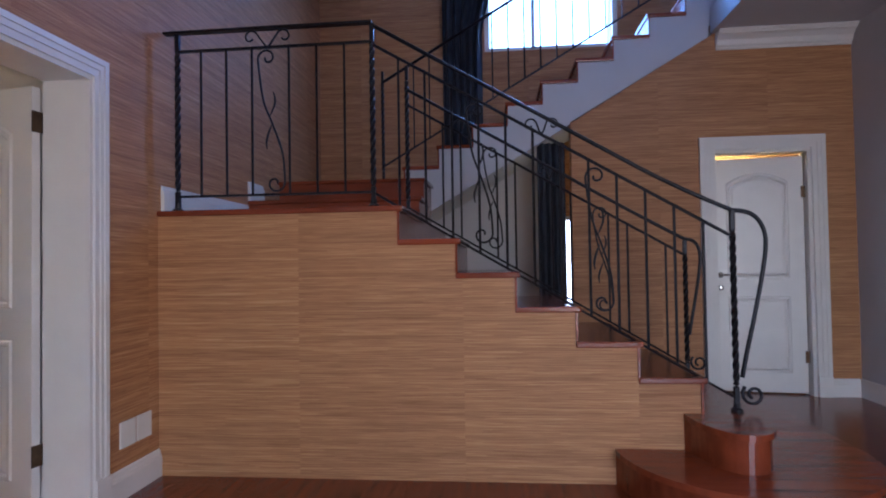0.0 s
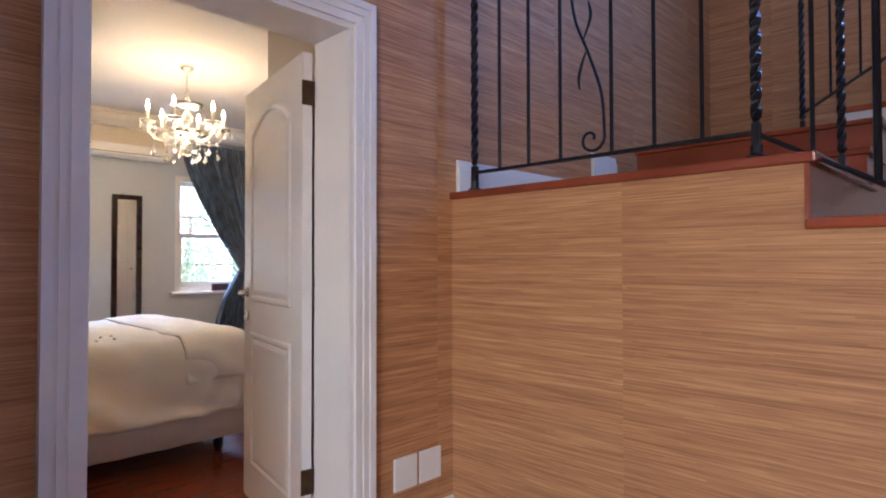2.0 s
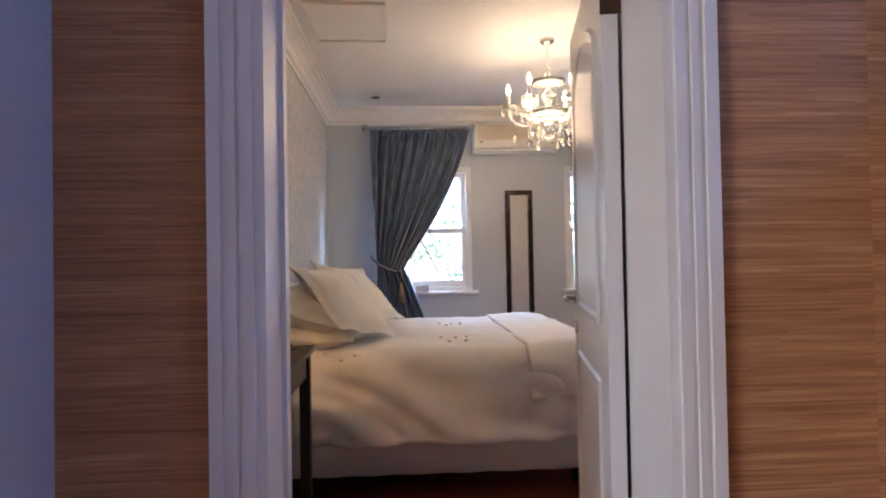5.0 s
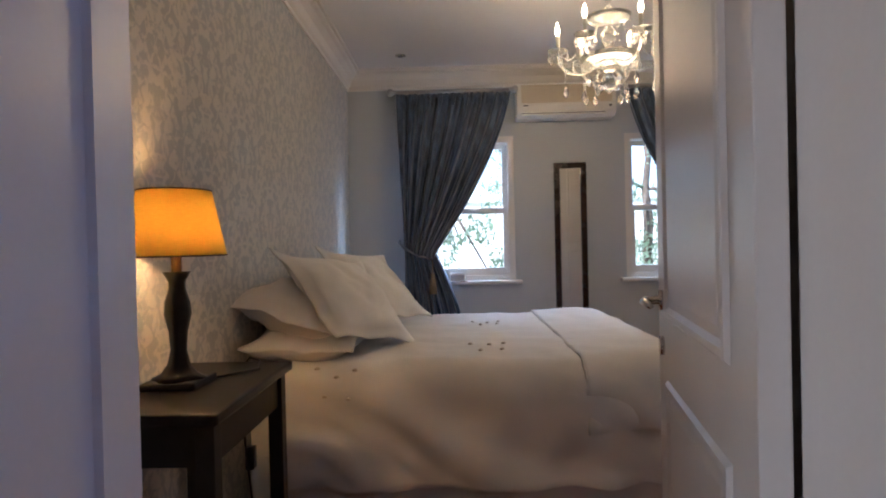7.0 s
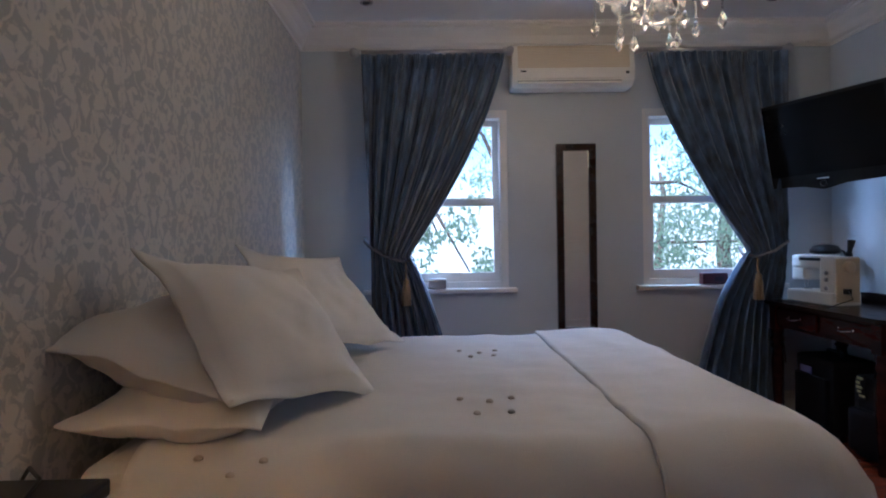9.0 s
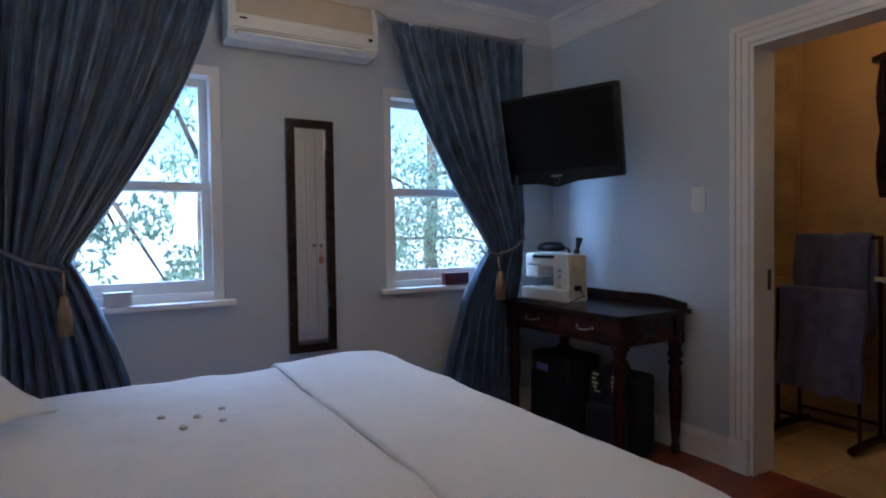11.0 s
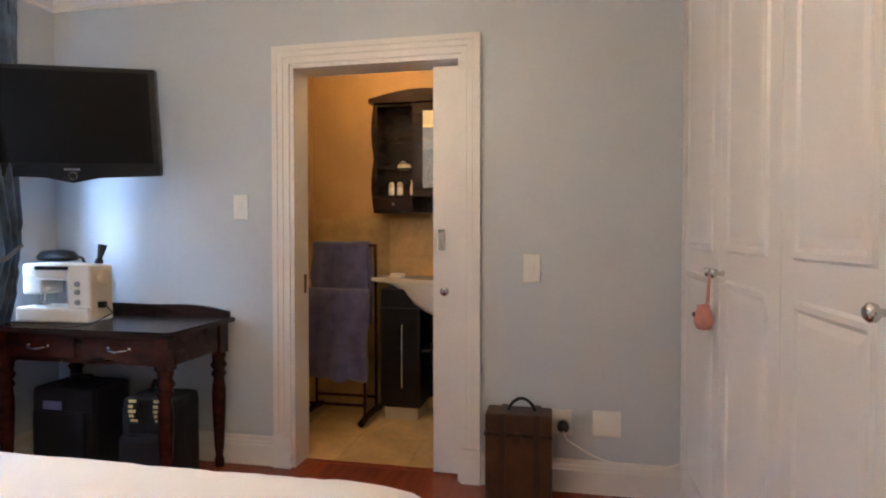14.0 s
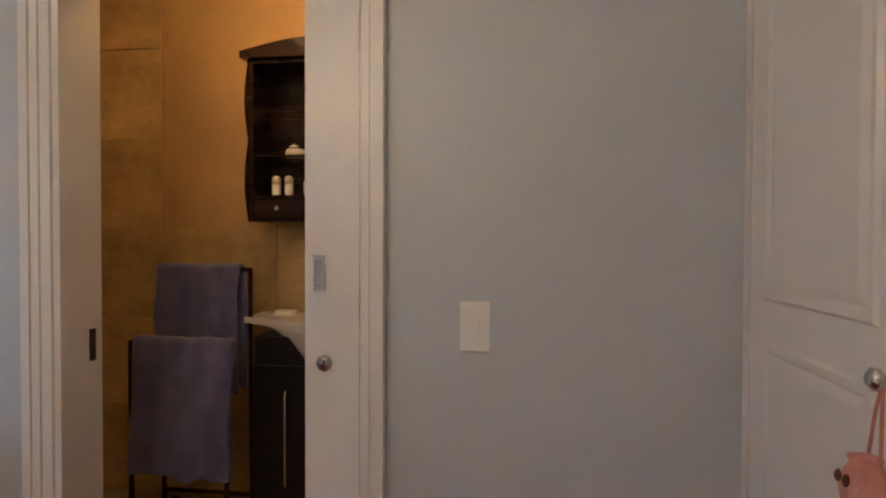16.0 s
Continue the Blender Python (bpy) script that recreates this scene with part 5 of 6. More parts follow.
for a, b in ((DX0 + 0.09, mid - 0.02), (mid + 0.02, DX1 - 0.09)):
    d = part("drawer", B(a, DY0 + 0.038, DZ - 0.145, b, DY0 + 0.05, DZ - 0.045, bevel=0.004), MAHOGANY, desk)
    c = (a + b) / 2
    bm = bmesh.new()
    tube(bm, [(c - 0.055, DY0 + 0.038, DZ - 0.088), (c - 0.05, DY0 + 0.018, DZ - 0.092), (c, DY0 + 0.013, DZ - 0.100), (c + 0.05, DY0 + 0.018, DZ - 0.092), (c + 0.055, DY0 + 0.038, DZ - 0.088)], 0.0045, 8)
    for s in (-0.055, 0.055):
        lathe(bm, [(0.010, 0), (0.010, 0.004), (0.004, 0.006)], m=pose(c + s, DY0 + 0.038, DZ - 0.088, 90), seg=10)
    part("drawer_handle", bm, CHROME, d, "silver bail handle", True)
LEG = [(0.022, 0), (0.026, 0.03), (0.018, 0.06), (0.024, 0.10), (0.034, 0.30), (0.036, 0.40), (0.028, 0.47), (0.040, 0.49), (0.028, 0.51), (0.042, 0.535), (0.030, 0.56), (0.036, 0.58), (0.036, 0.60)]
for x in (DX0 + 0.07, DX1 - 0.07):
    for y in (DY0 + 0.065, DY1 - 0.05):
        bm = bmesh.new()
        lathe(bm, LEG, x, y, 0, 16)
        box(bm, x - 0.034, y - 0.034, 0.60, x + 0.034, y + 0.034, DZ - 0.025)
        part("leg", bm, MAHOGANY, desk, "turned mahogany leg", True)
        for p in desk.children[-1].data.polygons:
            p.use_smooth = len(p.vertices) == 4 and p.center.z < 0.6

sm = thing("sewing_machine", "white sewing machine with cream side panel on the desk", "sewing machine", pose(-6.295, 5.19, DZ + 0.001, 0, 0, 4) @ Matrix.Scale(1.0, 4))
part("base", B(-0.205, -0.09, 0, 0.19, 0.09, 0.075, bevel=0.012), PLASTIC, sm)
part("column", B(0.065, -0.075, 0.07, 0.19, 0.08, 0.285, bevel=0.014), PLASTIC, sm)
part("arm", B(-0.185, -0.07, 0.205, 0.075, 0.075, 0.29, bevel=0.018), PLASTIC, sm)
part("head", B(-0.185, -0.066, 0.135, -0.075, 0.07, 0.215, bevel=0.012), PLASTIC, sm)
part("side_panel", B(0.186, -0.068, 0.02, 0.196, 0.075, 0.275, bevel=0.004), CREAM, sm, "cream plastic side panel")
part("top_slot", B(-0.11, -0.0735, 0.258, 0.085, -0.069, 0.276), BLACK, sm, "dark stitch selector strip")
bm = bmesh.new()
lathe(bm, [(0.001, 0), (0.036, 0), (0.034, 0.022), (0.026, 0.026), (0.001, 0.026)], m=pose(0.195, 0.0, 0.225, 0, 90), seg=20)
part("hand_wheel", bm, CREAM, sm, "", True)
for z in (0.10, 0.15, 0.19):
    bm = bmesh.new()
    lathe(bm, [(0.001, 0), (0.014, 0), (0.012, 0.010), (0.001, 0.011)], m=pose(0.125, -0.075, z, 90), seg=14)
    part("dial", bm, material("grey_dial", (0.35, 0.35, 0.36), 0.4), sm, "grey round dial", True)
bm = bmesh.new()
tube(bm, [(-0.125, -0.02, 0.14), (-0.125, -0.02, 0.085)], 0.004, 6)
tube(bm, [(-0.10, -0.02, 0.14), (-0.10, -0.02, 0.095)], 0.005, 6)
box(bm, -0.145, -0.035, 0.078, -0.09, 0.0, 0.084)
part("needle", bm, CHROME, sm, "steel needle bar and presser foot")
bm = bmesh.new()
lathe(bm, [(0.020, 0), (0.020, 0.02), (0.012, 0.03), (0.022, 0.10), (0.001, 0.104)], m=pose(0.14, 0.05, 0.283, 0, 14), seg=14)
part("spool", bm, BLACK, sm, "black thread spool", True)
part("plug", B(0.194, -0.03, 0.07, 0.225, 0.0, 0.10), BLACK, sm)
bm = bmesh.new()
tube(bm, [(-6.06, 5.18, DZ + 0.09), (-6.0, 5.16, DZ + 0.05), (-6.03, 5.05, DZ + 0.006), (-6.06, 4.96, DZ + 0.006), (-6.30, 5.03, DZ + 0.006), (-6.52, 5.05, DZ + 0.006), (-6.60, 5.1, DZ - 0.05), (-6.61, 5.15, 0.35)], 0.0035, 6)
tagged(part("machine_cord", bm, BLACK, None, "", True), "thin black cord lying across the dark desk top", "cord")
dl = thing("desk_lamp", "small black desk lamp with a flat rounded head, switched off", "lamp")
bm = bmesh.new()
lathe(bm, [(0.001, 0), (0.065, 0), (0.065, 0.012), (0.03, 0.022), (0.001, 0.024)], -6.38, 5.39, DZ + 0.001, 20)
part("foot", bm, BLACK, dl, "", True)
bm = bmesh.new()
tube(bm, [(-6.38, 5.39, DZ + 0.02), (-6.37, 5.395, DZ + 0.16), (-6.365, 5.395, DZ + 0.26), (-6.385, 5.385, DZ + 0.31), (-6.42, 5.375, DZ + 0.318)], 0.007, 8)
part("arm", bm, BLACK, dl, "", True)
bm = bmesh.new()
lathe(bm, [(0.001, -0.024), (0.07, -0.026), (0.115, -0.018), (0.118, 0.0), (0.095, 0.026), (0.05, 0.036), (0.001, 0.038)], m=pose(-6.495, 5.34, DZ + 0.318) @ Matrix.Diagonal((1.0, 0.6, 1.0, 1)), seg=24)
part("head", bm, BLACK, dl, "flat rounded black lamp head", True)

pack = thing("backpack", "black nylon backpack with yellow webbing under the desk", "backpack", pose(-5.755, 5.19, 0, 0, 0, 6) @ Matrix.Scale(1.12, 4))
part("body", B(-0.13, -0.10, 0.0, 0.13, 0.10, 0.40, bevel=0.045), NYLON, pack)
part("front_pocket", B(-0.11, -0.145, 0.04, 0.11, -0.09, 0.25, bevel=0.025), NYLON, pack)
bm = bmesh.new()
tube(bm, [(-0.05, 0.0, 0.39), (-0.03, 0.0, 0.445), (0.03, 0.0, 0.445), (0.05, 0.0, 0.39)], 0.011, 8)
part("grab_handle", bm, NYLON, pack, "", True)
for s in (-0.055, 0.055):
    bm = grid_mesh(lambda u, v: Vector((s + 0.022 * (2 * u - 1), -0.098 - 0.022 * math.sin(math.pi * v * 0.9), 0.29 + 0.115 * v)), 2, 8)
    st = cloth("strap", bm, NYLON, pack, "", 0.006)
    bm = bmesh.new()
    for i in range(5):
        v = 0.1 + 0.18 * i
        y = -0.103 - 0.022 * math.sin(math.pi * v * 0.9)
        box(bm, s - 0.016, y - 0.003, 0.29 + 0.115 * v, s + 0.016 - 0.012 * (i % 2), y, 0.29 + 0.115 * v + 0.012)
    part("trim", bm, YELLOW, st, "yellow woven marks on the strap")
crate = thing("suitcase", "black fabric suitcase standing under the desk", "suitcase")
part("body", B(-6.40, 5.08, 0.03, -6.05, 5.34, 0.47, bevel=0.03), NYLON, crate)
part("pocket", B(-6.37, 5.055, 0.08, -6.08, 5.085, 0.36, bevel=0.012), NYLON, crate)
bm = bmesh.new()
tube(bm, [(-6.29, 5.21, 0.465), (-6.28, 5.21, 0.50), (-6.17, 5.21, 0.50), (-6.16, 5.21, 0.465)], 0.010, 8)
part("handle", bm, BLACK, crate, "", True)
for x in (-6.37, -6.08):
    bm = bmesh.new()
    lathe(bm, [(0.001, -0.015), (0.028, -0.013), (0.028, 0.013), (0.001, 0.015)], m=pose(x, 5.10, 0.0285, 0, 90), seg=14)
    part("wheel", bm, BLACK, crate, "", True)
part("tag", B(-6.30, 5.05, 0.37, -6.20, 5.056, 0.41), material("blue_label", (0.12, 0.13, 0.30), 0.5), crate, "blue and white label")

# ---- things on the window sills ----
bx = thing("trinket_box", "small dark red box on the window sill", "box")
part("body", B(WX - 0.005, 4.60, WZ0 + 0.001, WX + 0.045, 4.77, WZ0 + 0.075, bevel=0.004), material("oxblood", (0.07, 0.012, 0.012), 0.4, vary=0.3, scale=20), bx)
part("label", B(WX + 0.0455, 4.68, WZ0 + 0.02, WX + 0.0462, 4.74, WZ0 + 0.05), material("dark_label", (0.03, 0.012, 0.01), 0.5), bx)
# plain lidded box on the first window's sill
bx = thing("soap_dish", "small pale box standing on the window sill", "box")
part("body", B(WX - 0.012, 2.78, WZ0 + 0.001, WX + 0.035, 2.90, WZ0 + 0.055, bevel=0.008), material("pale_box", (0.45, 0.42, 0.38), 0.6), bx)
part("lid", B(WX - 0.014, 2.778, WZ0 + 0.056, WX + 0.037, 2.902, WZ0 + 0.066, bevel=0.002), material("pale_lid", (0.5, 0.47, 0.42), 0.6), bx)

# ---- wardrobe ----
def wardrobe_door(y0, y1, knob):
    d = new("door")
    d.parent = wd
    d.matrix_world = pose(-3.29, y0 + 0.0025, 0.075, 0, 0, 90)
    w, h, t = y1 - y0 - 0.005, 2.44, 0.02
    part("leaf", B(0, 0, 0, w, t, h, bevel=0.002), CUPB, d)
    for z0, z1 in ((0.10, 0.985), (1.075, h - 0.10)):
        bm = bmesh.new()
        rings = []
        for g, k in ((0, 0.0005), (0.007, 0.008), (0.020, 0.008), (0.030, 0.0015), (0.052, 0.006)):
            rings.append([bm.verts.new(p) for p in ((0.085 + g, t + k, z0 + g), (w - 0.085 - g, t + k, z0 + g), (w - 0.085 - g, t + k, z1 - g), (0.085 + g, t + k, z1 - g))])
        for a, b in zip(rings, rings[1:]):
            for i in range(4):
                bm.faces.new((a[i], a[(i + 1) % 4], b[(i + 1) % 4], b[i]))
        bm.faces.new(rings[-1])
        part("panel", bm, CUPB, d)
    bm = bmesh.new()
    kx = 0.038 if knob < 0 else w - 0.038
    lathe(bm, [(0.001, 0), (0.011, 0), (0.007, 0.008), (0.007, 0.018), (0.016, 0.026), (0.018, 0.036), (0.010, 0.043), (0.001, 0.044)], m=pose(kx, t, 1.005, -90), seg=16)
    part("knob", bm, CHROME, d, "round brushed metal knob", True)


wd = thing("wardrobe", "white built-in wardrobe with four panelled doors and metal knobs", "wardrobe")
part("body", B(-3.288, 3.43, 0.07, -2.625, 5.497, CZ - 0.152), CUPB, wd)
part("plinth", B(-3.262, 3.43, 0, -2.63, 5.497, 0.069), CUPB, wd)
part("filler", B(-3.312, 5.462, 0.0, -3.289, 5.498, CZ - 0.152), CUPB, wd)
for a, b, k in ((4.855, 5.46, -1), (4.29, 4.855, 1), (3.745, 4.29, -1), (3.43, 3.745, 1)):
    wardrobe_door(a, b, k)
charm = thing("door_charm", "pink felt pouch charm hanging on a wardrobe knob", "charm")
bm = bmesh.new()
for s in (-1, 1):
    tube(bm, [(-3.332, 4.893, 1.081), (-3.336, 4.897 + s * 0.008, 1.03), (-3.34, 4.899 + s * 0.016, 0.955)], 0.0028, 6)
part("cord", bm, PINK, charm, "two pink cords", True)
bm = bmesh.new()
lathe(bm, [(0.001, -0.052), (0.022, -0.047), (0.032, -0.028), (0.034, -0.006), (0.028, 0.014), (0.020, 0.028), (0.024, 0.036), (0.012, 0.040), (0.001, 0.040)], -3.352, 4.899, 0.925, 16)
part("pouch", bm, PINK, charm, "round pink felt pouch", True)
bm = bmesh.new()
for s in (-1, 1):
    lathe(bm, [(0.001, 0.004), (0.010, 0.003), (0.013, 0.0), (0.001, -0.001)], m=pose(-3.384, 4.899 + s * 0.011, 0.929, 0, -80) @ Matrix.Scale(0.75, 4), seg=10)
part("bow", bm, material("brown_felt", (0.10, 0.03, 0.02), 0.8), charm, "dark brown bow")

# ---- case beside the doorway ----
case = thing("leather_case", "upright worn brown leather case by the doorway", "case")
part("body", B(-4.185, 5.315, 0.0, -3.885, 5.468, 0.40, bevel=0.012), LEATHER, case)
bm = bmesh.new()
for z in (0.30, 0.305):
    box(bm, -4.188, 5.311, z, -3.882, 5.316, z + 0.012)
part("lid_seam", bm, material("dark_seam", (0.03, 0.014, 0.007), 0.6), case)
for x in (-4.12, -3.965):
    part("strap", B(x, 5.309, 0.002, x + 0.028, 5.473, 0.404), material("strap_leather", (0.05, 0.022, 0.010), 0.45, vary=0.3, scale=12), case, "dark leather strap")
part("lock", B(-4.055, 5.306, 0.27, -4.02, 5.314, 0.32), BRONZE, case, "brass lock plate")
bm = bmesh.new()
tube(bm, [(-4.085 + 0.125 * i / 12, 5.39, 0.395 + 0.062 * math.sin(math.pi * i / 12) ** 0.6) for i in range(13)], 0.0075, 8)
part("handle", bm, BLACK, case, "curved dark handle", True)


# ---- switches and sockets ----
def plate(name, label, category, axis, face, out, lo, hi, z0, z1, rocker=True, group=""):
    t = thing(name, label, category, group=group)

    def q(a, b, c, d, d0, d1):
        return (face + out * d0, a, c, face + out * d1, b, d) if axis == "x" else (a, face + out * d0, c, b, face + out * d1, d)
    part("plate", B(*q(lo, hi, z0, z1, 0.001, 0.010), bevel=0.003), PLASTIC, t)
    if rocker:
        c, h = (lo + hi) / 2, (z0 + z1) / 2
        part("rocker", B(*q(c - 0.009, c + 0.009, h - 0.018, h + 0.018, 0.009, 0.0125), bevel=0.001), PLASTIC, t)
    return t


plate("switch_plate", "white plastic plate low on the papered wall", "socket", "x", -2.40, 1, 3.500, 3.625, 0.254, 0.388, False, "hall wall plates")
plate("switch_plate", "white plastic plate low on the papered wall", "socket", "x", -2.40, 1, 3.640, 3.765, 0.254, 0.388, False, "hall wall plates")
plate("light_switch", "white plastic light switch on the blue wall", "switch", "y", BY, -1, -4.025, -3.945, 0.988, 1.122, True, "light switches")
plate("light_switch", "white plastic light switch on the blue wall", "switch", "y", BY, -1, -5.545, -5.462, 1.291, 1.424, True, "light switches")
plate("blank_plate", "square blank white plastic wall plate", "wall plate", "y", BY, -1, -3.70, -3.572, 0.270, 0.390, False)
sock = plate("socket", "white wall socket with a black plug in it", "socket", "y", BY, -1, -3.925, -3.795, 0.268, 0.385, False)
bm = bmesh.new()
lathe(bm, [(0.001, 0), (0.026, 0), (0.028, 0.03), (0.018, 0.044), (0.001, 0.045)], m=pose(-3.835, BY - 0.010, 0.312, 90), seg=16)
part("plug", bm, BLACK, sock, "black round three-pin plug", True)
bm = bmesh.new()
tube(bm, [(-3.835, 5.448, 0.30), (-3.82, 5.43, 0.265), (-3.76, 5.44, 0.225), (-3.68, 5.455, 0.18), (-3.58, 5.462, 0.155), (-3.48, 5.463, 0.147), (-3.40, 5.463, 0.150), (-3.33, 5.462, 0.175), (-3.316, 5.462, 0.18)], 0.0045, 8)
tagged(part("white_cord", bm, PLASTIC, None, "", True), "white mains cord sagging along the skirting", "cord")

# ---- ceiling fittings ----
bm = bmesh.new()
for q in ((-4.92, 2.14, -4.35, 2.16), (-4.92, 2.585, -4.35, 2.605), (-4.92, 2.16, -4.90, 2.585), (-4.37, 2.16, -4.35, 2.585)):
    box(bm, q[0], q[1], CZ - 0.014, q[2], q[3], CZ - 0.001)
hatch = thing("ceiling_hatch", "white framed loft hatch in the ceiling", "hatch")
part("frame", bm, WHITE, hatch)
part("panel", B(-4.895, 2.165, CZ - 0.006, -4.375, 2.58, CZ - 0.001), CEIL, hatch)
for i, (x, y) in enumerate(((-6.24, 2.445), (-6.23, 4.865))):
    t = thing("downlight", "small recessed ceiling downlight, switched off", "downlight", group="ceiling downlights")
    bm = bmesh.new()
    lathe(bm, [(0.024, CZ - 0.001), (0.040, CZ - 0.001), (0.040, CZ - 0.006), (0.026, CZ - 0.010), (0.024, CZ - 0.004)], x, y, 0, 20)
    part("ring", bm, CHROME, t, "", True)
    bm = bmesh.new()
    lathe(bm, [(0.001, CZ - 0.002), (0.024, CZ - 0.002), (0.022, CZ - 0.005), (0.001, CZ - 0.005)], x, y, 0, 16)
    part("lens", bm, BLACK, t)

# ---- bathroom ----
QY = 6.65
structure("floor_bathroom", B(-6.3, 5.585, -0.12, -3.4, QY + 0.1, -0.008), GROUT, "pale travertine tiled bathroom floor", "floor")
structure("wall_bathroom_back", B(-6.3, QY, -0.1, -3.4, QY + 0.15, 2.6), OCHRE, "ochre plaster wall above a tiled dado", "wall")
structure("wall_bathroom_left", B(-6.45, 5.65, 0, -6.3, QY + 0.15, 2.6), TILE, "tiled side wall of the bathroom", "wall")
structure("wall_bathroom_right", B(-3.4, 5.65, 0, -3.25, QY + 0.15, 2.6), OCHRE, "ochre plaster side wall of the bathroom", "wall")
structure("ceiling_bathroom", B(-6.45, 5.65, 2.5, -3.25, QY + 0.15, 2.6), CEIL, "plain white bathroom ceiling", "ceiling")
part("edge_trim", B(-5.632, QY - 0.016, 1.332, -5.605, QY - 0.001, 2.5), OCHRE, bpy.data.objects["wall_bathroom_back"], "tile edge strip")
part("threshold", B(-5.195, 5.575, -0.01, -4.345, 5.615, 0.004, bevel=0.002), STEPWOOD, bpy.data.objects["floor_bedroom"], "dark wooden threshold strip")

CZ0, CZ1, CY0 = 1.36, 2.09, 6.45
cab = thing("bathroom_cabinet", "dark wooden wall cabinet with open shelves and mirrored door", "cabinet")
part("side", B(-5.085, CY0, CZ0, -5.065, QY - 0.002, CZ1), DARK, cab)
part("divider", B(-4.82, CY0, CZ0 + 0.11, -4.80, QY - 0.013, CZ1), DARK, cab)
part("side", B(-4.44, CY0, CZ0, -4.42, QY - 0.002, CZ1), DARK, cab)
part("back", B(-5.065, QY - 0.012, CZ0, -4.44, QY - 0.003, CZ1), DARK, cab)
for z in (CZ0, CZ0 + 0.105, CZ1 - 0.02):
    part("board", B(-5.064, CY0, z, -4.441, QY - 0.013, z + 0.014), DARK, cab)
for z in (1.655, 1.855):
    g = part("shelf", B(-5.064, CY0 + 0.02, z, -4.821, QY - 0.014, z + 0.008), GLASS, cab, "clear glass shelf")
part("drawer", B(-5.06, CY0 - 0.008, CZ0 + 0.017, -4.82, CY0 + 0.01, CZ0 + 0.10, bevel=0.003), DARK, cab)
bm = bmesh.new()
box(bm, -4.955, CY0 - 0.024, CZ0 + 0.05, -4.937, CY0 - 0.008, CZ0 + 0.068, bevel=0.003)
part("knob", bm, CHROME, cab, "small square metal knob")
bm = bmesh.new()
poly = [(-5.115, CZ1)]
for i in range(17):
    u = i / 16
    poly.append((-5.115 + 0.725 * u, CZ1 + 0.03 + 0.055 * math.sin(math.pi * u)))
poly.append((-4.39, CZ1))
prism(bm, poly, "y", CY0 - 0.03, QY - 0.003)
part("cornice", bm, DARK, cab, "arched top moulding")
bm = bmesh.new()
poly = [(-5.087, CZ0)] + [(-5.087 - 0.018 * abs(math.sin(math.pi * i / 8)), CZ0 + (CZ1 - CZ0) * i / 16) for i in range(1, 16)] + [(-5.087, CZ1)]
prism(bm, poly, "y", CY0 - 0.004, CY0 + 0.016)
part("side_moulding", bm, DARK, cab, "wavy side moulding")
dr = part("door", B(-4.80, CY0 - 0.012, CZ0 + 0.11, -4.442, CY0 + 0.006, CZ1 - 0.004, bevel=0.003), DARK, cab)
part("mirror", B(-4.745, CY0 - 0.015, CZ0 + 0.165, -4.50, CY0 - 0.0125, CZ1 - 0.06), MIRROR, dr, "mirror pane")
JAR = material("cream_jar", (0.66, 0.60, 0.50), 0.3)
for i, x in enumerate((-4.985, -4.925)):
    t = thing("deodorant", "small white roll-on bottle with rounded cap", "bottle", pose(x, 6.52, CZ0 + 0.1195), "bottles in the cabinet")
    bm = bmesh.new()
    lathe(bm, [(0.018, 0), (0.020, 0.01), (0.020, 0.05), (0.018, 0.056)], seg=14)
    part("bottle", bm, PLASTIC, t, "", True)
    bm = bmesh.new()
    lathe(bm, [(0.020, 0.056), (0.020, 0.078), (0.012, 0.092), (0.001, 0.094)], seg=14)
    part("cap", bm, JAR, t, "", True)
t = thing("cosmetic_jar", "low cream cosmetic jar on a glass shelf", "jar", pose(-4.90, 6.54, 1.6635))
bm = bmesh.new()
lathe(bm, [(0.040, 0), (0.048, 0.012), (0.040, 0.032)], seg=18)
part("jar", bm, JAR, t, "", True)
bm = bmesh.new()
lathe(bm, [(0.042, 0.032), (0.042, 0.046), (0.015, 0.052), (0.008, 0.062), (0.001, 0.062)], seg=18)
part("lid", bm, CHROME, t, "", True)
t = thing("lotion_bottle", "slim pale glass bottle in the cabinet", "bottle", pose(-4.845, 6.53, CZ0 + 0.1195))
bm = bmesh.new()
lathe(bm, [(0.012, 0), (0.013, 0.06), (0.006, 0.075), (0.006, 0.10), (0.001, 0.10)], seg=12)
part("bottle", bm, JAR, t, "", True)
bm = bmesh.new()
lathe(bm, [(0.0075, 0.092), (0.0075, 0.108), (0.001, 0.109)], seg=12)
part("cap", bm, CHROME, t, "", True)

van = thing("vanity_unit", "black vanity cabinet under the basin", "vanity")
part("body", B(-5.005, 6.33, 0.09, -4.74, QY - 0.013, 0.86, bevel=0.003), BLACKWOOD, van)
part("body", B(-4.50, 6.33, 0.09, -4.2, QY - 0.013, 0.86, bevel=0.003), BLACKWOOD, van)
part("back_panel", B(-4.739, QY - 0.04, 0.09, -4.501, QY - 0.014, 0.86), BLACKWOOD, van)
part("shelf", B(-4.739, 6.38, 0.45, -4.501, QY - 0.041, 0.465), BLACKWOOD, van)
part("plinth", B(-4.985, 6.36, 0.0, -4.76, QY - 0.02, 0.089), CREAM, van)
part("plinth", B(-4.48, 6.36, 0.0, -4.22, QY - 0.02, 0.089), CREAM, van)
d = part("door", B(-5.0, 6.312, 0.10, -4.745, 6.329, 0.74, bevel=0.002), BLACKWOOD, van)
bm = bmesh.new()
tube(bm, [(-4.85, 6.30, 0.22), (-4.85, 6.29, 0.24), (-4.85, 6.29, 0.62), (-4.85, 6.30, 0.64)], 0.006, 8)
part("handle", bm, CHROME, d, "long chrome bar handle", True)
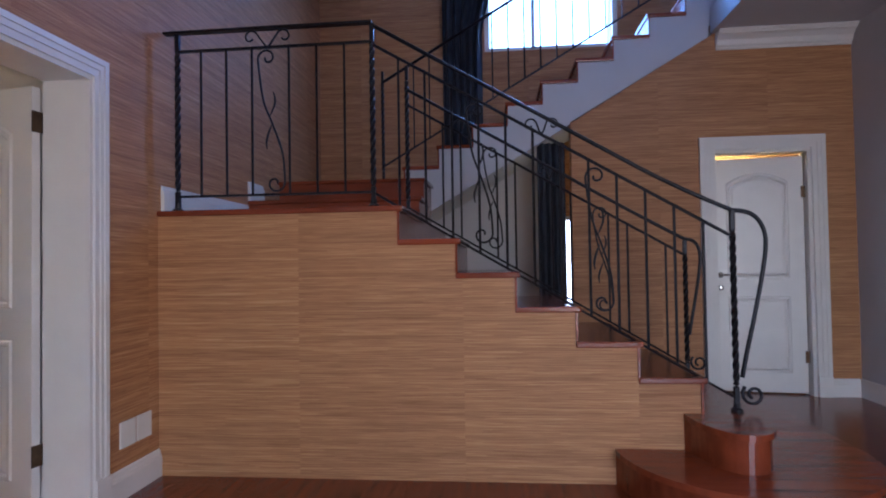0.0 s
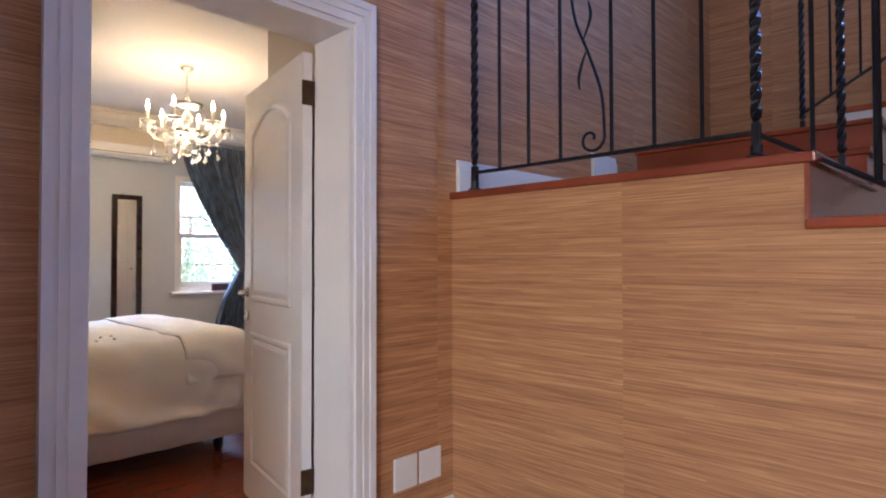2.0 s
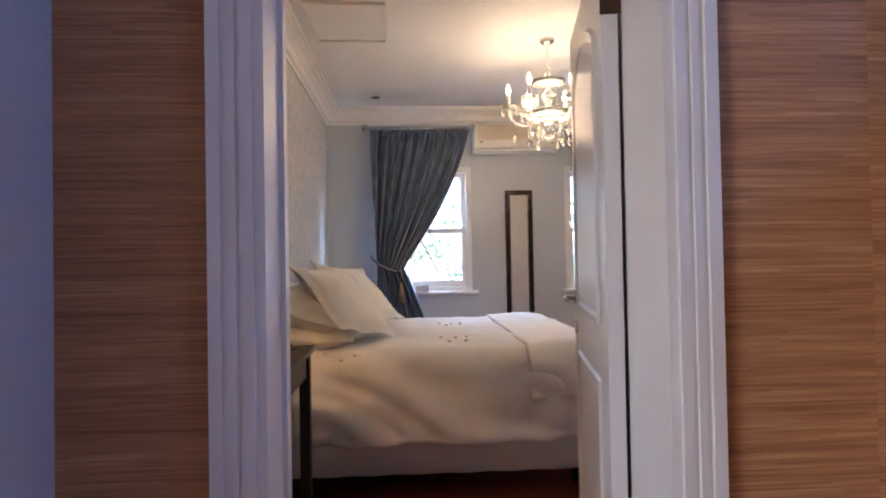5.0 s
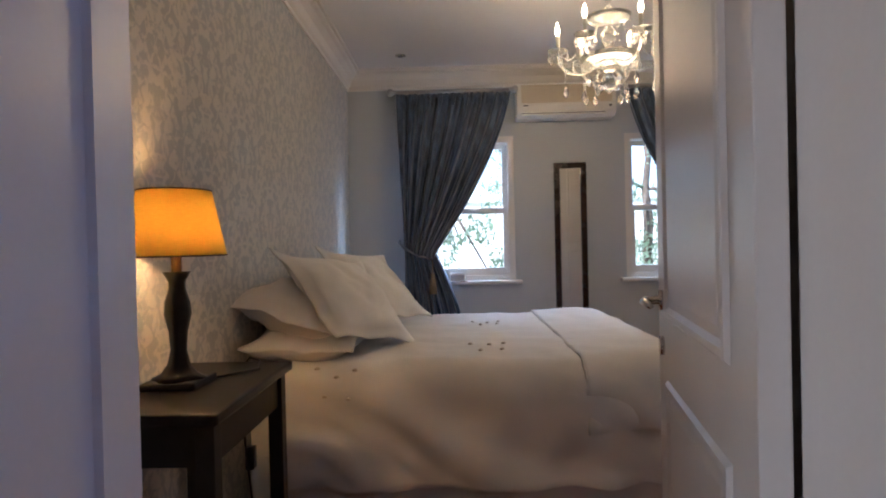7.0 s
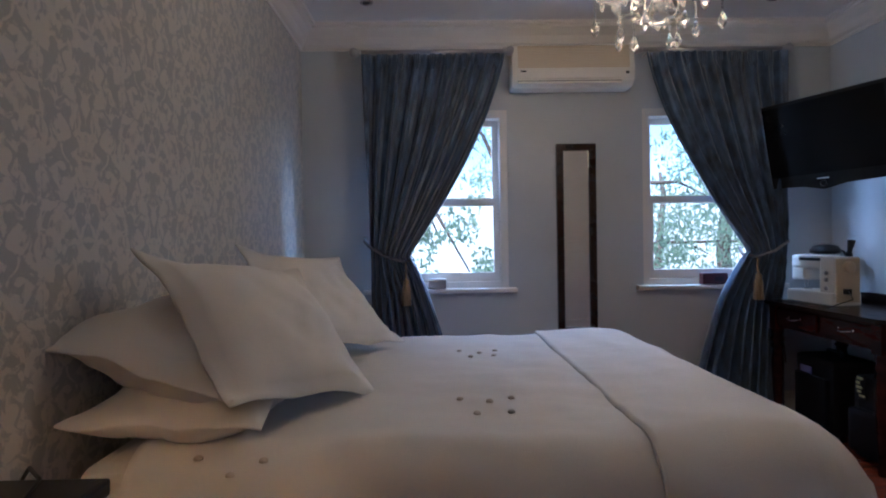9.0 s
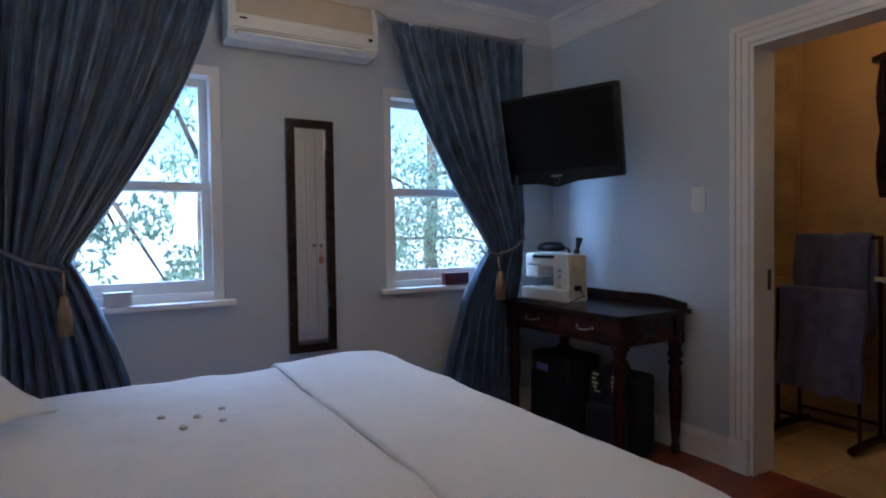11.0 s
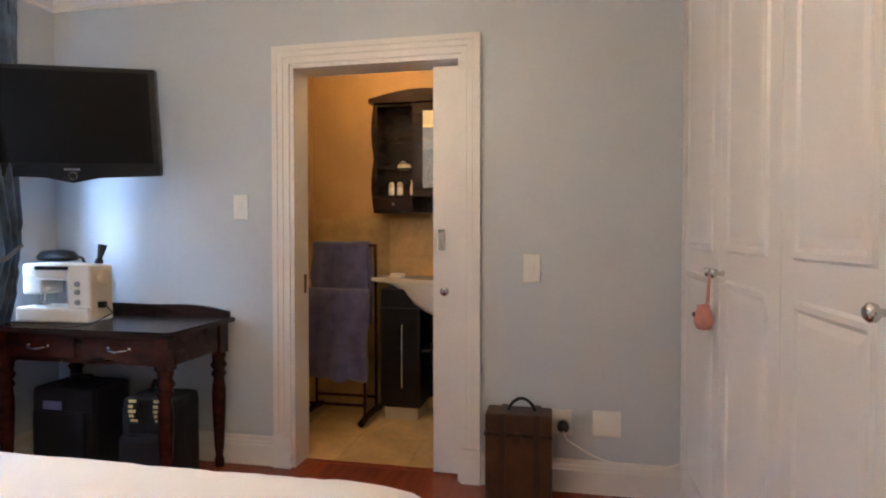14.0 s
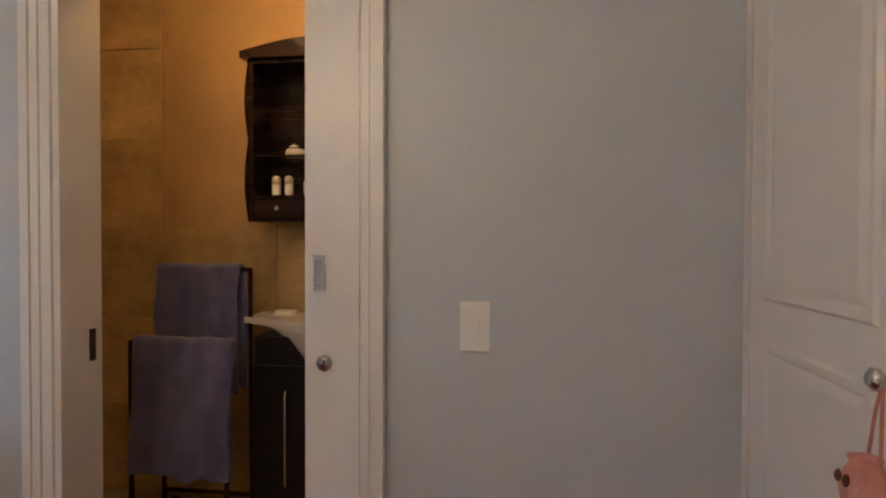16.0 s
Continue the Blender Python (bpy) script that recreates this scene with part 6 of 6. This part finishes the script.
basin = thing("basin", "white ceramic basin with a curved front", "basin")
bm = bmesh.new()
poly = []
for i in range(31):
    u = i / 30
    poly.append((-5.10 + 1.0 * u, 6.43 - 0.20 * math.sin(math.pi * u) ** 1.5))
poly += [(-4.10, QY - 0.014), (-5.10, QY - 0.014)]
prism(bm, poly, "z", 0.905, 0.93)
part("rim", bm, CERAMIC, basin)
def apron(u, v):
    x = -5.09 + 0.98 * u
    drop = 0.19 * (0.5 - 0.5 * math.cos(math.tau * min(max((u - 0.05) / 0.9, 0), 1))) ** 1.1 + 0.012
    y = 6.44 - 0.20 * math.sin(math.pi * u) ** 1.5
    return Vector((x, y + 0.05 * v * v, 0.906 - drop * v))
cloth("apron", grid_mesh(apron, 40, 6), CERAMIC, basin, "wavy ceramic front", 0.012)
t = thing("soap", "bar of pale soap on the basin edge", "soap")
part("bar", B(-4.99, 6.50, 0.9305, -4.90, 6.56, 0.952, bevel=0.008), PLASTIC, t)
part("dish", B(-5.0, 6.495, 0.930, -4.89, 6.565, 0.9345), CERAMIC, t)

rack = thing("towel_rack", "dark wooden freestanding towel rack", "towel rack")
for x in (-5.505, -5.075):
    bm = bmesh.new()
    for a, b in (((x, 6.44, 1.15), (x, 6.45, 0.02)), ((x, 6.22, 0.85), (x, 6.22, 0.02))):
        tube(bm, [a, b], 0.011, 8)
    tube(bm, [(x, 6.14, 0.026), (x, 6.24, 0.040), (x, 6.42, 0.040), (x, 6.54, 0.026)], 0.022, 8)
    part("side_frame", bm, MAHOGANY, rack)
for y, z in ((6.44, 1.143), (6.22, 0.843), (6.22, 0.12), (6.44, 0.12)):
    bm = bmesh.new()
    tube(bm, [(-5.505, y, z), (-5.075, y, z)], 0.010, 8)
    part("rail", bm, MAHOGANY, rack)


def towel(x0, x1, y, top, front, back, label, seed):
    L = front + back

    def pt(u, v):
        s = v * L
        x = x0 + (x1 - x0) * u
        r = 0.018
        if s < back:
            yy, z = y + r, top - (back - s)
        elif s < back + math.pi * r:
            a = (s - back) / r
            yy, z = y + r * math.cos(a), top + r * math.sin(a)
        else:
            yy, z = y - r, top - (s - back - math.pi * r)
        h = max(0, top - z)
        yy += (-1 if s > back else 1) * (0.02 * h * math.sin(u * 8 + seed + 1.5 * wob(u, h * 2, seed, 1.4)) + 0.03 * h + 0.002 * math.sin(u * 27 + h * 5 + seed) + 0.008 * wob(u * 3, h * 4, seed, 1.6))
        x += 0.03 * h * (2 * u - 1) * wob(u, v, seed, 2) + 0.03 * wob(u * 2, v * 3, seed, 1.5)
        return Vector((x, yy, z + (0.008 + 0.05 * h) * wob(u * 2, 0, seed, 2)))
    ob = cloth("towel", grid_mesh(pt, 40, 60), TOWEL, None, "", 0.012)
    return tagged(ob, label, "towel", "towels on the rack")


towel(-5.515, -5.115, 6.44, 1.148, 0.62, 0.55, "dark purple bath towel over the higher rail", 1.0)
towel(-5.485, -5.05, 6.22, 0.848, 0.62, 0.50, "dusty purple bath towel over the lower rail", 2.4)

# ---- stairwell curtain and light under the stairs ----
sc = thing("stair_curtain", "heavy dark curtain beside the stairwell window", "curtain")
def heavy(u, v):
    z = 5.35 - v * 3.05
    f = v / 0.55
    wide = 0.95 + (0.42 - 0.95) * min(1, f) ** 0.8
    return Vector((-1.02 + wide * u, 6.86 + 0.03 * math.sin(u * 34) + 0.01 * math.sin(u * 61 + z * 3), z))
cloth("drape", grid_mesh(heavy, 80, 30), DRAPE, sc, "", 0.006)
bm = bmesh.new()
tube(bm, [(-1.1, 6.86, 5.37), (1.0, 6.86, 5.37)], 0.015, 8)
part("rod", bm, IRON, sc)
uc = thing("passage_curtain", "dark grey curtain hanging under the upper flight", "curtain")
cloth("drape", grid_mesh(lambda u, v: Vector((-0.10 + 0.245 * u, FW + 0.10 + 0.025 * math.sin(u * 26), 0.02 + (nose_z(0.03) - 0.62) * v)), 40, 8), DRAPE, uc, "", 0.006)

backdrop = structure("backdrop", B(-1.5, 9.0, -0.5, 3.5, 9.05, 2.4), glow("bright_distance", (0.80, 0.88, 1.0), 1.2), "bright hazy distance outside the passage window", "backdrop")

# ---- garden outside ----
structure("ground", B(-400, -400, -0.5, -6.95, 400, -0.35), LAWN, "rough green and sandy garden ground", "ground")
wall = thing("garden_wall", "pale plastered boundary wall behind the shrubs", "wall")
part("wall", B(-15.3, -12, -0.36, -15.0, 20, 2.1), RENDER_WALL, wall)
part("coping", B(-15.35, -12, 2.1, -14.95, 20, 2.18), RENDER_WALL, wall)


def leaves(bm, centre, spread, n, size, rng):
    for _ in range(n):
        while True:
            p = Vector((rng.uniform(-1, 1), rng.uniform(-1, 1), rng.uniform(-1, 1)))
            if p.length < 1:
                break
        p = Vector(centre) + Vector((p.x * spread[0], p.y * spread[1], p.z * spread[2]))
        q = Euler((rng.uniform(0, 6.3), rng.uniform(0, 6.3), rng.uniform(0, 6.3))).to_matrix()
        s = size * rng.uniform(0.6, 1.3)
        vs = [bm.verts.new(p + q @ Vector(o)) for o in ((-s, 0, 0), (0, -s * 0.42, s * 0.1), (s, 0, 0), (0, s * 0.42, s * 0.1))]
        bm.faces.new(vs)


def tree(x, y, h, crowns, seed, label, trunk=0.09):
    rng = random.Random(seed)
    t = thing("garden_tree", label, "tree", group="garden trees")
    bm = bmesh.new()
    pts = [(x + 0.10 * wob(seed, i, 0, 0.8), y + 0.12 * wob(i, seed, 0, 0.8), -0.37 + h * i / 7) for i in range(8)]
    tube(bm, pts, trunk, 9, [1.25, 1, 0.9, 0.8, 0.7, 0.6, 0.5, 0.35])
    for c in crowns:
        s = Vector(pts[4 + seed % 2])
        e = Vector(c[0])
        tube(bm, [s, s.lerp(e, 0.5) + Vector((0, 0, 0.12)), e], trunk * 0.35, 6, [1, 0.7, 0.3])
    part("trunk", bm, BARK, t, "rough brown bark", True)
    bm = bmesh.new()
    for c, sp, n in crowns:
        for k in range(max(3, n // 60)):
            o = Vector((rng.uniform(-1, 1) * sp[0], rng.uniform(-1, 1) * sp[1], rng.uniform(-1, 1) * sp[2])) * 0.75
            leaves(bm, Vector(c) + o, [q * 0.26 for q in sp], 46, 0.042, rng)
    part("crown", bm, LEAF, t, "uneven crown of small green leaves")


tree(-9.6, 2.45, 3.4, [((-9.5, 2.9, 1.2), (0.5, 0.6, 0.6), 900), ((-9.7, 2.3, 2.5), (0.7, 0.9, 0.6), 1000), ((-9.4, 3.3, 0.7), (0.4, 0.5, 0.5), 700)], 1, "slim garden tree with loose leafy branches")
tree(-11.4, 3.9, 4.2, [((-11.3, 4.1, 2.3), (1.0, 1.1, 0.9), 1500), ((-11.5, 3.3, 3.2), (0.9, 1.0, 0.6), 900)], 2, "tall garden tree with small green leaves", 0.12)
tree(-10.4, 5.6, 3.2, [((-10.2, 5.5, 0.9), (0.8, 1.0, 0.9), 1900), ((-10.4, 6.5, 1.7), (0.8, 1.1, 0.9), 1600), ((-10.2, 4.9, 2.0), (0.5, 0.6, 0.6), 800)], 3, "dense leafy shrub tree near the window")
tree(-12.6, 7.8, 4.6, [((-12.4, 7.6, 2.0), (1.2, 1.5, 1.6), 2400), ((-12.6, 9.5, 2.2), (1.3, 1.4, 1.6), 1800)], 4, "spreading garden tree with green leaves", 0.13)
tree(-12.9, 0.6, 4.4, [((-12.8, 0.6, 2.6), (1.1, 1.4, 1.2), 2000), ((-12.6, -1.4, 1.6), (1.0, 1.3, 1.2), 1500)], 5, "spreading garden tree with green leaves", 0.12)
tree(-11.9, 6.4, 2.6, [((-11.8, 5.2, 0.75), (0.6, 1.1, 0.9), 2600), ((-11.9, 7.2, 0.9), (0.7, 1.3, 1.1), 3000), ((-12.0, 9.4, 0.9), (0.7, 1.3, 1.1), 2600)], 6, "dense rounded hedge along the garden", 0.08)
fence = thing("garden_fence", "thin dark metal garden fence among the shrubs", "fence")
for i in range(34):
    y = 4.2 + i * 0.12
    bm = bmesh.new()
    tube(bm, [(-9.0, y, -0.36), (-9.0, y, 0.62)], 0.008, 5)
    part("picket", bm, IRON, fence)
for z in (0.05, 0.55):
    bm = bmesh.new()
    tube(bm, [(-9.0, 4.1, z), (-9.0, 8.3, z)], 0.010, 5)
    part("rail", bm, IRON, fence)

# ---- tiles ----
def tile_mesh(w, d, h):
    bm = box(bmesh.new(), 0, 0, 0, w, d, h)
    me = bpy.data.meshes.new("tile")
    bmesh.ops.recalc_face_normals(bm, faces=bm.faces)
    bm.to_mesh(me)
    bm.free()
    me.materials.append(TRAV)
    return me


TRAV = material("travertine_tile", (0.58, 0.39, 0.15), 0.36, vary=0.3, scale=4.5, bump=0.1, bump_scale=25)
nt = TRAV.node_tree
info = nt.nodes.new("ShaderNodeObjectInfo")
hue = nt.nodes.new("ShaderNodeHueSaturation")
src = nt.nodes["Principled BSDF"].inputs["Base Color"].links[0].from_socket
nt.links.new(src, hue.inputs["Color"])
nt.links.new(chain(nt, "ADD", 0.82, chain(nt, "MULTIPLY", info.outputs["Random"], 0.34)), hue.inputs["Value"])
nt.links.new(hue.outputs[0], nt.nodes["Principled BSDF"].inputs["Base Color"])
floor_tile = tile_mesh(0.396, 0.396, 0.012)
for i in range(7):
    for j in range(3):
        t = new("tile", floor_tile)
        t.parent = bpy.data.objects["floor_bathroom"]
        t.location = (-6.29 + 0.40 * i + 0.06, 5.62 + 0.40 * j, -0.0095)
        if 5.62 + 0.40 * j + 0.396 > QY:
            t.scale = (1, (QY - 0.002 - 5.62 - 0.4 * j) / 0.396, 1)
wall_tile = tile_mesh(0.596, 0.010, 0.4395)
for i in range(-1, 5):
    for j in range(6):
        x, z = -6.234 + 0.60 * i, 0.006 + 0.4435 * j
        if j >= 3 and i >= 1:
            continue
        t = new("tile", wall_tile)
        t.parent = bpy.data.objects["wall_bathroom_back"]
        lo, hi = max(x, -6.298), min(x + 0.596, -3.402)
        t.location = (lo, QY - 0.012, z)
        t.scale = ((hi - lo) / 0.596, 1, min(1, (2.495 - z) / 0.4395))
